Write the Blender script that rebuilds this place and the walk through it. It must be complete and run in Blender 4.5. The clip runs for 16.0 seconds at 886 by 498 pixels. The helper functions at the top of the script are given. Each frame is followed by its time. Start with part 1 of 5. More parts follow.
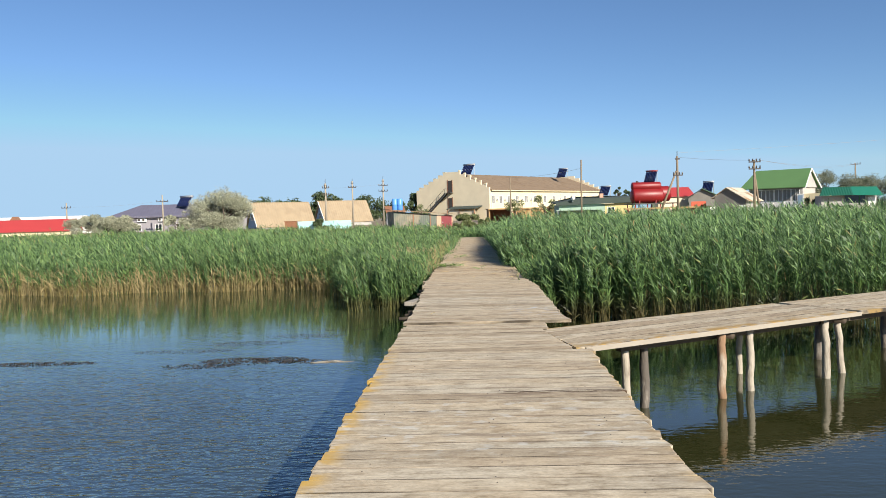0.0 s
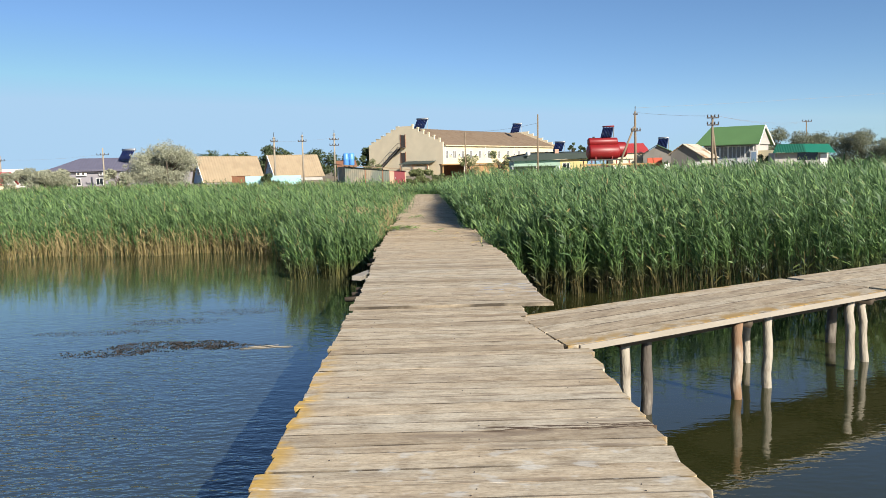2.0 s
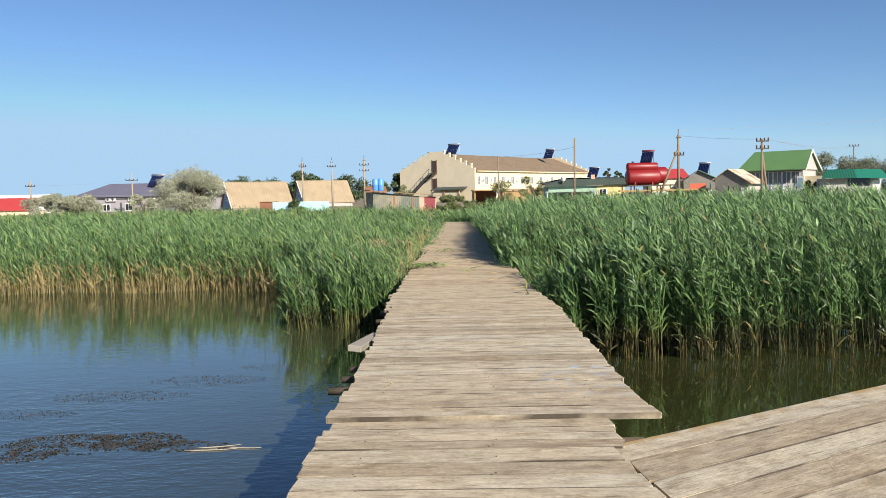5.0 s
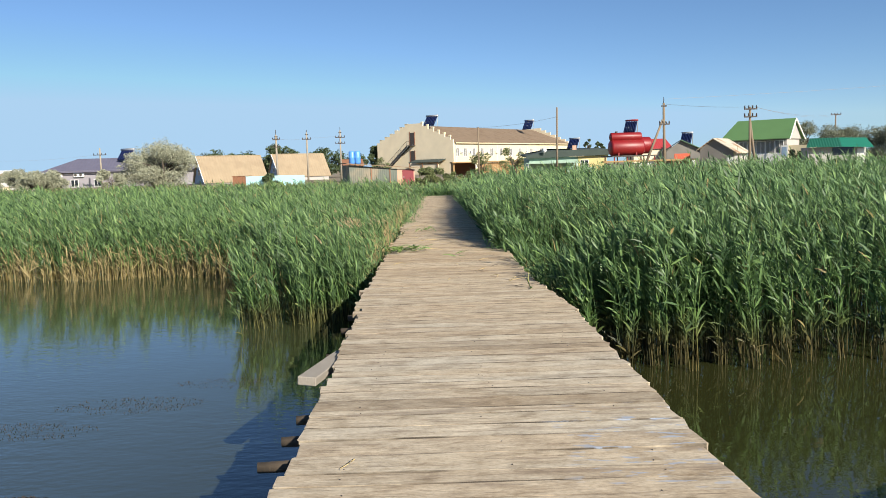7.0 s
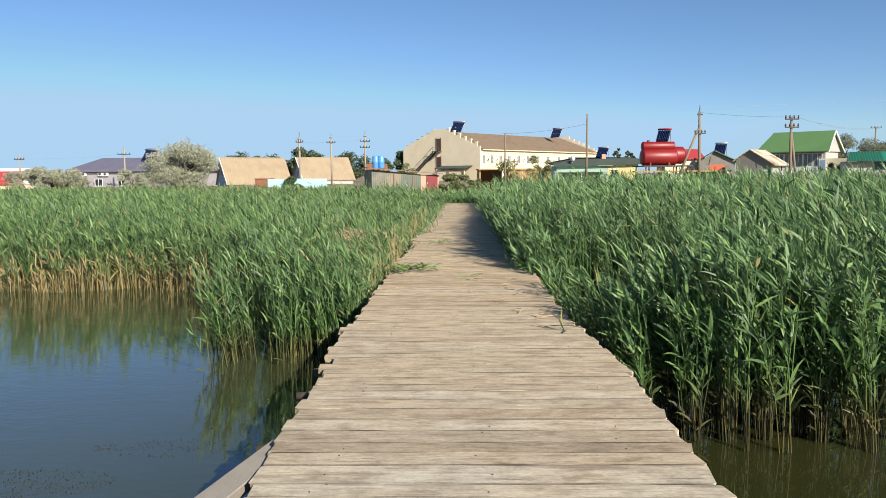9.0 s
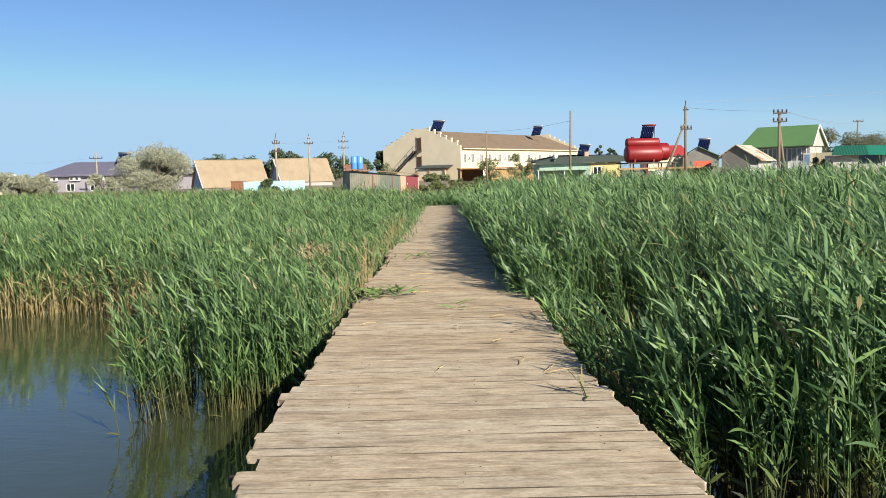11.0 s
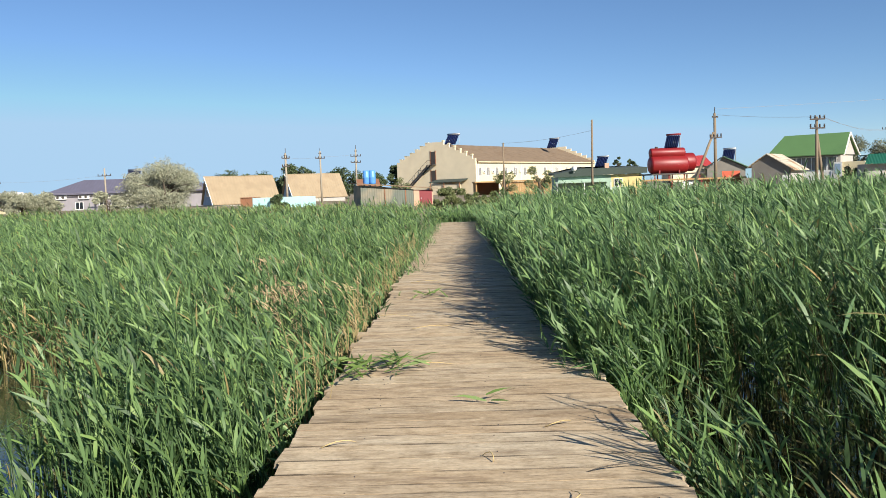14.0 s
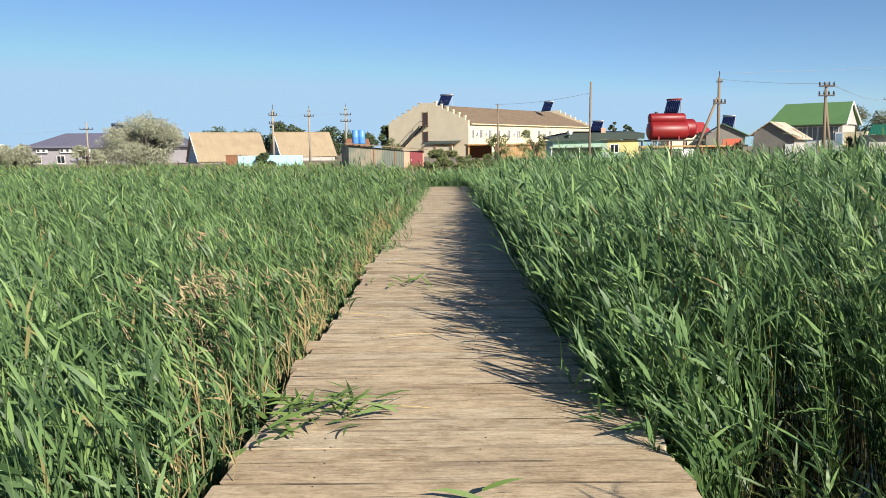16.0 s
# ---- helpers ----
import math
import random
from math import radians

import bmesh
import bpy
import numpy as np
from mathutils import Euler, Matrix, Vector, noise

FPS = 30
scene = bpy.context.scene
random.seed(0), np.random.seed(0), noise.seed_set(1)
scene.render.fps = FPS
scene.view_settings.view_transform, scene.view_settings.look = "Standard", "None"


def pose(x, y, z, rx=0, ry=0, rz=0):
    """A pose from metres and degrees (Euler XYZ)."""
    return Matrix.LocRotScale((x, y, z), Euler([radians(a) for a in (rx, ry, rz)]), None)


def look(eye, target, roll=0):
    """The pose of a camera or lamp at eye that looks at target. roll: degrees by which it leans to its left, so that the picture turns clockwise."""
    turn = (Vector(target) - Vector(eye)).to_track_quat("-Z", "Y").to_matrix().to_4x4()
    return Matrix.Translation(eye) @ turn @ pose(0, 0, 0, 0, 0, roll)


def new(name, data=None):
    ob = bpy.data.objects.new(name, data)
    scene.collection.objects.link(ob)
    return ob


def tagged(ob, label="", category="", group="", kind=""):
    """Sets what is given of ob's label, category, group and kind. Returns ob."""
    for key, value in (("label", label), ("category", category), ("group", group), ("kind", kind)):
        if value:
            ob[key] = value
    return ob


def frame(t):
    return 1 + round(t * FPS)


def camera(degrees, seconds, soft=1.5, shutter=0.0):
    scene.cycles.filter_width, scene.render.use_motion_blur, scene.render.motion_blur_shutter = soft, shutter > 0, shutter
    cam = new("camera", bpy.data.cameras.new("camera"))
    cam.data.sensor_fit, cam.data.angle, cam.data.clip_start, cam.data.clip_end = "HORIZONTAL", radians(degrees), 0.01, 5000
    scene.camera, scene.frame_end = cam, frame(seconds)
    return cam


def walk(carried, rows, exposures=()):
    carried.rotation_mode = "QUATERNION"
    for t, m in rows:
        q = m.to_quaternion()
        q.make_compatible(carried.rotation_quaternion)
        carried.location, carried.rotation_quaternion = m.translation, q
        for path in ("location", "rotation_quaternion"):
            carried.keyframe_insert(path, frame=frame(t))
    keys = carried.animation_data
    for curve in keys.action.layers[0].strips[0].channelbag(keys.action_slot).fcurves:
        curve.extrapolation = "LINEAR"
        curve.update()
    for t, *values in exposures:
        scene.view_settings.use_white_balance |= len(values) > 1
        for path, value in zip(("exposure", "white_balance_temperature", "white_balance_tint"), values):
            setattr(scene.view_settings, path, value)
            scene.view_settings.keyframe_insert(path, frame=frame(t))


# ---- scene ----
cam = camera(57.0, 16.0, soft=0.7)
walk(cam, [
    (0, pose(0.055, -7.191, 1.463, 87.60, 1.63, 2.29)),
    (0.5, pose(0.004, -6.698, 1.482, 86.98, 1.52, 2.94)),
    (1, pose(0.010, -6.166, 1.489, 85.44, 1.82, 1.12)),
    (1.5, pose(-0.030, -5.636, 1.492, 84.56, 1.36, -0.30)),
    (2, pose(-0.046, -5.173, 1.513, 84.37, 1.36, -1.01)),
    (2.5, pose(-0.018, -4.680, 1.531, 84.21, 1.22, -0.42)),
    (3, pose(0.012, -4.092, 1.525, 83.63, 0.71, 0.07)),
    (3.5, pose(0.034, -3.457, 1.519, 84.10, 0.06, 0.66)),
    (4, pose(0.017, -2.850, 1.526, 85.75, 1.16, 0.51)),
    (4.5, pose(0.002, -2.270, 1.500, 86.38, 1.25, 1.25)),
    (7, pose(-0.113, 0.576, 1.492, 84.28, 1.75, -0.32)),
    (7.5, pose(-0.060, 1.174, 1.476, 83.97, 1.74, -0.95)),
    (8, pose(-0.015, 1.777, 1.455, 84.44, 1.21, 0.19)),
    (8.5, pose(0.070, 2.369, 1.444, 84.77, 0.40, 2.13)),
    (9, pose(0.061, 2.908, 1.449, 84.78, 0.57, 1.55)),
    (11.5, pose(0.048, 5.460, 1.523, 84.70, 1.48, 0.08)),
    (12, pose(0.031, 6.036, 1.505, 84.96, 1.99, 0.35)),
    (12.5, pose(0.021, 6.633, 1.510, 84.90, 2.38, 0.67)),
    (13, pose(0.012, 7.191, 1.509, 85.13, 1.63, 1.34)),
    (13.5, pose(-0.003, 7.735, 1.508, 85.68, 2.14, -0.16)),
    (14, pose(0.002, 8.292, 1.502, 85.72, 1.99, 1.24)),
    (14.5, pose(-0.035, 8.856, 1.503, 84.08, 1.86, -0.30)),
    (15, pose(-0.035, 9.409, 1.488, 82.95, 1.60, -0.72)),
    (15.5, pose(-0.043, 9.986, 1.486, 82.21, 1.13, -0.88)),
    (16, pose(0.019, 10.520, 1.490, 83.06, 0.71, 0.69)),
])

# ---- light ----
SUN_AZ, SUN_EL = 145.0, 28.7          # compass turn from +y towards +x, and height
world = bpy.data.worlds.new("sky")
scene.world = world
world.use_nodes = True
wn = world.node_tree.nodes
sky = wn.new("ShaderNodeTexSky")
sky.sky_type, sky.sun_disc = "NISHITA", False
sky.sun_elevation, sky.sun_rotation = radians(SUN_EL), radians(SUN_AZ)
sky.altitude, sky.air_density, sky.dust_density, sky.ozone_density = 2000, 1.0, 0.05, 6.5
wn["Background"].inputs["Strength"].default_value = 0.074
# dusty summer air: a slightly warmer sky whose horizon glow is held back by haze
tint = wn.new("ShaderNodeMix")
tint.data_type, tint.blend_type = "RGBA", "MULTIPLY"
tint.inputs["Factor"].default_value, tint.inputs["B"].default_value = 1.0, (1.05, 1.0, 0.95, 1)
haze = wn.new("ShaderNodeMix")
haze.data_type, haze.blend_type = "RGBA", "DARKEN"
haze.inputs["Factor"].default_value, haze.inputs["B"].default_value = 1.0, (3.55, 5.4, 7.35, 1)
world.node_tree.links.new(sky.outputs[0], tint.inputs["A"])
world.node_tree.links.new(tint.outputs["Result"], haze.inputs["A"])
world.node_tree.links.new(haze.outputs["Result"], wn["Background"].inputs["Color"])
sun_data = bpy.data.lights.new("sun", "SUN")
sun_data.energy, sun_data.angle, sun_data.color = 5.0, radians(0.53), (1.0, 0.92, 0.80)
sun = new("sun", sun_data)
sun_way = Vector((math.sin(radians(SUN_AZ)) * math.cos(radians(SUN_EL)), math.cos(radians(SUN_AZ)) * math.cos(radians(SUN_EL)), math.sin(radians(SUN_EL))))
sun.matrix_world = look(sun_way * 60, (0, 0, 0))
scene.view_settings.exposure = 0.7

WATER = -0.88

# ---- materials ----
def nodes_of(name):
    m = bpy.data.materials.new(name)
    m.use_nodes = True
    return m, m.node_tree.nodes, m.node_tree.links, m.node_tree.nodes["Principled BSDF"]


def ramp_node(n, stops):
    r = n.new("ShaderNodeValToRGB")
    e = r.color_ramp.elements
    while len(e) < len(stops):
        e.new(0.5)
    for k, (p, c) in zip(e, stops):
        k.position, k.color = p, (*c, 1)
    return r


def noise_node(n, l, source, scale, detail=4.0, stretch=None):
    t = n.new("ShaderNodeTexNoise")
    t.inputs["Scale"].default_value, t.inputs["Detail"].default_value = scale, detail
    if stretch:
        s = n.new("ShaderNodeVectorMath")
        s.operation = "MULTIPLY"
        s.inputs[1].default_value = stretch
        l.new(source, s.inputs[0])
        source = s.outputs[0]
    l.new(source, t.inputs["Vector"])
    return t


def mix_node(n, l, a, b, fac, mode="MIX"):
    x = n.new("ShaderNodeMix")
    x.data_type, x.blend_type = "RGBA", mode
    for sock, val in ((x.inputs["Factor"], fac), (x.inputs["A"], a), (x.inputs["B"], b)):
        if isinstance(val, (int, float)):
            sock.default_value = val
        elif isinstance(val, tuple):
            sock.default_value = (*val, 1)
        else:
            l.new(val, sock)
    return x.outputs["Result"]


def bump_node(n, l, height, strength, distance):
    b = n.new("ShaderNodeBump")
    b.inputs["Strength"].default_value, b.inputs["Distance"].default_value = strength, distance
    l.new(height, b.inputs["Height"])
    return b.outputs["Normal"]


def surface(name, color, rough=0.8, scale=1.5, vary=0.25, fine=30.0, bump=0.2, metal=0.0, stretch=None, stain=None):
    """A plain material with patches, grain and slight relief; stain: a second colour in patches."""
    m, n, l, p = nodes_of(name)
    pos = n.new("ShaderNodeNewGeometry").outputs["Position"]
    big = noise_node(n, l, pos, scale, 5, stretch)
    small = noise_node(n, l, pos, fine, 3, stretch)
    dark = tuple(c * (1 - vary) for c in color)
    light = tuple(min(1, c * (1 + vary * 0.5)) for c in color)
    base = mix_node(n, l, dark, light, big.outputs[0])
    if stain:
        patch = noise_node(n, l, pos, scale * 0.7, 6, stretch)
        edge = ramp_node(n, ((0.52, (0, 0, 0)), (0.66, (1, 1, 1))))
        l.new(patch.outputs[0], edge.inputs[0])
        base = mix_node(n, l, base, stain, edge.outputs[0])
    base = mix_node(n, l, base, tuple(c * 0.7 for c in color), small.outputs[0], "MIX") if vary > 0.3 else base
    l.new(base, p.inputs["Base Color"])
    p.inputs["Roughness"].default_value, p.inputs["Metallic"].default_value = rough, metal
    if bump:
        l.new(bump_node(n, l, small.outputs[0], bump, 0.01), p.inputs["Normal"])
    return m


def ribbed(name, color, pitch, axis, rough=0.6, stain=None, vary=0.25, metal=0.0, depth=0.02):
    """Corrugated sheet: waves along one axis of the thing's own space."""
    m = surface(name, color, rough, 0.8, vary, 20, 0, metal, None, stain)
    n, l = m.node_tree.nodes, m.node_tree.links
    tc = n.new("ShaderNodeTexCoord")
    w = n.new("ShaderNodeTexWave")
    w.bands_direction = axis
    w.inputs["Scale"].default_value = 0.314 / pitch
    l.new(tc.outputs["Object"], w.inputs["Vector"])
    l.new(bump_node(n, l, w.outputs["Fac"], 0.9, depth), n["Principled BSDF"].inputs["Normal"])
    return m


def wood_deck(name, tone=1.0, turn=0.0):
    """Weathered grey planks: long grain, cracks, yellow lichen near the ends, traces of blue paint.
    turn: the direction in which the boards of the side walkway run."""
    m, n, l, p = nodes_of(name)
    geo = n.new("ShaderNodeNewGeometry")
    where = geo.outputs["Position"]
    if turn:
        spin = n.new("ShaderNodeVectorRotate")
        spin.rotation_type = "Z_AXIS"
        spin.inputs["Center"].default_value, spin.inputs["Angle"].default_value = (0.98, 2.36, 0), radians(-turn)
        l.new(where, spin.inputs["Vector"])
        where = spin.outputs[0]
    info = n.new("ShaderNodeObjectInfo")
    shift = n.new("ShaderNodeVectorMath")
    shift.operation = "MULTIPLY_ADD"
    l.new(info.outputs["Random"], shift.inputs[0])
    shift.inputs[1].default_value = (37.0, 0, 11.0)
    l.new(where, shift.inputs[2])
    pos = shift.outputs[0]
    grain = noise_node(n, l, pos, 1.0, 9, (5.5, 44, 20))
    grain.inputs["Roughness"].default_value = 0.62
    fine = noise_node(n, l, pos, 1.0, 5, (14, 230, 90))
    blot = noise_node(n, l, pos, 1.0, 12, (5.0, 9.0, 5.0))
    blot.inputs["Roughness"].default_value = 0.68
    col = ramp_node(n, ((0.25, (0.34 * tone, 0.29 * tone, 0.225 * tone)), (0.45, (0.465 * tone, 0.405 * tone, 0.322 * tone)), (0.75, (0.545 * tone, 0.485 * tone, 0.395 * tone))))
    l.new(grain.outputs[0], col.inputs[0])
    each = ramp_node(n, ((0.0, (0.72, 0.68, 0.62)), (0.16, (0.93, 0.90, 0.85)), (0.6, (1.01, 1.0, 0.96)), (1.0, (1.06, 1.08, 1.08))))
    l.new(info.outputs["Random"], each.inputs[0])
    base = mix_node(n, l, col.outputs[0], each.outputs[0], 1.0, "MULTIPLY")
    blots = ramp_node(n, ((0.34, (0.64, 0.59, 0.52)), (0.46, (0.93, 0.90, 0.86)), (0.60, (1.14, 1.13, 1.10))))
    l.new(blot.outputs[0], blots.inputs[0])
    base = mix_node(n, l, base, blots.outputs[0], 0.9, "MULTIPLY")
    chips = noise_node(n, l, pos, 1.0, 7, (7.0, 22, 12))
    pale = ramp_node(n, ((0.62, (0, 0, 0)), (0.70, (0.5, 0.5, 0.5))))
    l.new(chips.outputs[0], pale.inputs[0])
    base = mix_node(n, l, base, (0.64 * tone, 0.56 * tone, 0.42 * tone), pale.outputs[0])
    cracks = ramp_node(n, ((0.29, (0.22, 0.19, 0.17)), (0.37, (1, 1, 1))))
    l.new(fine.outputs[0], cracks.inputs[0])
    base = mix_node(n, l, base, cracks.outputs[0], 0.3, "MULTIPLY")
    # drying splits along the grain, dust and worn specks
    split = noise_node(n, l, pos, 1.0, 4, (2.4, 70, 30))
    splits = ramp_node(n, ((0.335, (0.16, 0.13, 0.11)), (0.365, (1, 1, 1))))
    l.new(split.outputs[0], splits.inputs[0])
    base = mix_node(n, l, base, splits.outputs[0], 0.5, "MULTIPLY")
    speck = noise_node(n, l, pos, 1.0, 6, (38, 75, 60))
    specks = ramp_node(n, ((0.30, (0.62, 0.58, 0.53)), (0.47, (0.98, 0.98, 0.97)), (0.68, (1.22, 1.21, 1.18))))
    l.new(speck.outputs[0], specks.inputs[0])
    base = mix_node(n, l, base, specks.outputs[0], 0.5, "MULTIPLY")
    # brown water stains that follow a board
    soak = noise_node(n, l, pos, 1.0, 7, (1.5, 10, 6))
    soaked = ramp_node(n, ((0.57, (0, 0, 0)), (0.70, (0.62, 0.62, 0.62))))
    l.new(soak.outputs[0], soaked.inputs[0])
    base = mix_node(n, l, base, (0.22, 0.17, 0.125), soaked.outputs[0])
    warm = noise_node(n, l, pos, 1.0, 5, (1.1, 3.0, 2.0))
    tones = ramp_node(n, ((0.36, (0.96, 0.985, 1.0)), (0.62, (1.02, 1.0, 0.96))))
    l.new(warm.outputs[0], tones.inputs[0])
    base = mix_node(n, l, base, tones.outputs[0], 1.0, "MULTIPLY")
    streak = noise_node(n, l, pos, 1.0, 8, (3.0, 26, 9))
    worn = ramp_node(n, ((0.25, (0.38, 0.34, 0.30)), (0.36, (0.95, 0.94, 0.93)), (0.62, (1, 1, 1)), (0.74, (1.14, 1.13, 1.11))))
    l.new(streak.outputs[0], worn.inputs[0])
    base = mix_node(n, l, base, worn.outputs[0], 0.5, "MULTIPLY")
    # sand trodden along the shore end
    shore = n.new("ShaderNodeSeparateXYZ")
    l.new(where, shore.inputs[0])
    sandy = n.new("ShaderNodeMapRange")
    sandy.inputs["From Min"].default_value, sandy.inputs["From Max"].default_value = 7.0, 13.0
    l.new(shore.outputs[1], sandy.inputs["Value"])
    base = mix_node(n, l, base, mix_node(n, l, base, (1.05, 0.985, 0.90), 1.0, "MULTIPLY"), sandy.outputs[0])
    # grime packed into the joints between boards
    own = n.new("ShaderNodeSeparateXYZ")
    l.new(n.new("ShaderNodeTexCoord").outputs["Object"], own.inputs[0])
    off = n.new("ShaderNodeMath")
    off.operation = "ABSOLUTE"
    l.new(own.outputs[1], off.inputs[0])
    joint = n.new("ShaderNodeMapRange")
    joint.inputs["From Min"].default_value, joint.inputs["From Max"].default_value = 0.455, 0.488
    l.new(off.outputs[0], joint.inputs["Value"])
    grime = noise_node(n, l, where, 1.0, 4, (1.6, 9.0, 3.0))
    amount = ramp_node(n, ((0.36, (0.15, 0.15, 0.15)), (0.58, (0.95, 0.95, 0.95))))
    l.new(grime.outputs[0], amount.inputs[0])
    dirt = n.new("ShaderNodeMath")
    dirt.operation = "MULTIPLY"
    l.new(joint.outputs[0], dirt.inputs[0])
    l.new(amount.outputs[0], dirt.inputs[1])
    base = mix_node(n, l, base, (0.05, 0.04, 0.03), dirt.outputs[0])
    sep = n.new("ShaderNodeSeparateXYZ")
    l.new(where, sep.inputs[0])

    def band(source, lo, hi):
        r = n.new("ShaderNodeMapRange")
        r.interpolation_type = "SMOOTHSTEP"
        r.inputs["From Min"].default_value, r.inputs["From Max"].default_value = lo, hi
        l.new(source, r.inputs["Value"])
        return r.outputs[0]

    def times(a, b):
        r = n.new("ShaderNodeMath")
        r.operation = "MULTIPLY"
        l.new(a, r.inputs[0])
        l.new(b, r.inputs[1])
        return r.outputs[0]

    lich = noise_node(n, l, where, 1.0, 8, (4, 6, 5))
    spots = ramp_node(n, ((0.44, (0, 0, 0)), (0.54, (0.95, 0.95, 0.95))))
    l.new(lich.outputs[0], spots.inputs[0])
    ends = n.new("ShaderNodeMath")
    ends.operation = "MAXIMUM"
    if turn:
        l.new(band(sep.outputs[1], 2.92, 3.08), ends.inputs[0])
        l.new(band(sep.outputs[1], 1.92, 1.72), ends.inputs[1])
        old = band(sep.outputs[0], 9.0, 4.0)
    else:
        l.new(band(sep.outputs[0], -0.74, -0.94), ends.inputs[0])
        l.new(band(sep.outputs[0], 1.08, 1.5), ends.inputs[1])
        old = band(sep.outputs[1], 2.6, 0.4)
    base = mix_node(n, l, base, (0.36, 0.235, 0.085) if turn else (0.52, 0.33, 0.08), times(times(spots.outputs[0], ends.outputs[0]), old))
    paint = noise_node(n, l, geo.outputs["Position"], 1.0, 6, (7, 24, 7))
    flecks = ramp_node(n, ((0.585, (0, 0, 0)), (0.64, (0.75, 0.75, 0.75))))
    l.new(paint.outputs[0], flecks.inputs[0])
    zone = times(times(band(sep.outputs[0], 0.35, 0.7), band(sep.outputs[1], 4.0, 4.25)), band(sep.outputs[1], 5.5, 5.2))
    base = mix_node(n, l, base, (0.33, 0.39, 0.48), times(flecks.outputs[0], zone))
    if not turn:
        # rotten slits in one old plank and pale paint drips
        rot = noise_node(n, l, where, 1.0, 6, (5.5, 42, 4))
        slit = ramp_node(n, ((0.47, (0, 0, 0)), (0.53, (1, 1, 1))))
        l.new(rot.outputs[0], slit.inputs[0])
        at_plank = times(times(band(sep.outputs[0], 0.05, 0.35), band(sep.outputs[1], -0.64, -0.60)), band(sep.outputs[1], -0.49, -0.53))
        base = mix_node(n, l, base, (0.085, 0.055, 0.035), times(slit.outputs[0], at_plank))
        drip = noise_node(n, l, where, 1.0, 5, (6, 9, 6))
        drips = ramp_node(n, ((0.57, (0, 0, 0)), (0.64, (0.4, 0.4, 0.4))))
        l.new(drip.outputs[0], drips.inputs[0])
        near = times(band(sep.outputs[1], -2.4, -2.1), band(sep.outputs[1], -0.7, -1.0))
        base = mix_node(n, l, base, (0.60, 0.61, 0.58), times(drips.outputs[0], near))
    l.new(base, p.inputs["Base Color"])
    p.inputs["Roughness"].default_value = 0.82
    p.inputs["Specular IOR Level"].default_value = 0.25
    l.new(bump_node(n, l, grain.outputs[0], 0.4, 0.008), p.inputs["Normal"])
    return m


def reed_material(name, low, mid, top, dry, straw, green, fresh=None):
    """Blades: straw towards the water, green above, random tone adding shade contrast; light comes through."""
    m, n, l, p = nodes_of(name)
    geo = n.new("ShaderNodeNewGeometry")
    sep = n.new("ShaderNodeSeparateXYZ")
    l.new(geo.outputs["Position"], sep.inputs[0])
    patch = noise_node(n, l, geo.outputs["Position"], 0.9, 3)
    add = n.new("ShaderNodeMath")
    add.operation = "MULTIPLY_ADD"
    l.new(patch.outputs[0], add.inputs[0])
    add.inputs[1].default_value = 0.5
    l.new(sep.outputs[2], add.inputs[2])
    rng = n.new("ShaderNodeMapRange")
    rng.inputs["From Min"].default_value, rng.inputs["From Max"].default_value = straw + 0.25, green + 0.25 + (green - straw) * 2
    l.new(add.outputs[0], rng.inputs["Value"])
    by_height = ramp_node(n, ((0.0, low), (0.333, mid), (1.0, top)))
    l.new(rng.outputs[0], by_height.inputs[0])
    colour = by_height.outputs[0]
    if fresh:
        # the young growth nearest the walkway keeps green feet
        young = ramp_node(n, ((0.0, fresh), (0.333, mid), (1.0, top)))
        l.new(rng.outputs[0], young.inputs[0])
        old = n.new("ShaderNodeMapRange")
        old.inputs["From Min"].default_value, old.inputs["From Max"].default_value = 15.5, 18.5
        l.new(sep.outputs[1], old.inputs["Value"])
        colour = mix_node(n, l, young.outputs[0], colour, old.outputs[0])
    # random tone per blade, spread wide to paint in shaded and sunlit blades
    each = ramp_node(n, ((0.0, (0.30, 0.36, 0.33)), (0.4, (0.78, 0.80, 0.78)), (0.75, (1.22, 1.18, 1.05)), (1.0, (1.85, 1.65, 1.3))))
    l.new(geo.outputs["Random Per Island"], each.inputs[0])
    base = mix_node(n, l, colour, each.outputs[0], 1.0, "MULTIPLY")
    few = ramp_node(n, ((0.982, (0, 0, 0)), (0.985, (1, 1, 1))))
    l.new(geo.outputs["Random Per Island"], few.inputs[0])
    base = mix_node(n, l, base, dry, few.outputs[0])
    l.new(base, p.inputs["Base Color"])
    p.inputs["Roughness"].default_value = 0.45
    p.inputs["Specular IOR Level"].default_value = 0.35
    tr = n.new("ShaderNodeBsdfTranslucent")
    l.new(base, tr.inputs["Color"])
    ms = n.new("ShaderNodeMixShader")
    ms.inputs[0].default_value = 0.32
    l.new(p.outputs[0], ms.inputs[1])
    l.new(tr.outputs[0], ms.inputs[2])
    l.new(ms.outputs[0], n["Material Output"].inputs["Surface"])
    return m


def leaf_material(name, color, tip):
    m, n, l, p = nodes_of(name)
    geo = n.new("ShaderNodeNewGeometry")
    patch = noise_node(n, l, geo.outputs["Position"], 0.8, 3)
    base = mix_node(n, l, color, tip, patch.outputs[0])
    each = ramp_node(n, ((0.0, (0.68, 0.68, 0.68)), (1.0, (1.25, 1.22, 1.18))))
    l.new(geo.outputs["Random Per Island"], each.inputs[0])
    l.new(mix_node(n, l, base, each.outputs[0], 1.0, "MULTIPLY"), p.inputs["Base Color"])
    p.inputs["Roughness"].default_value = 0.6
    return m


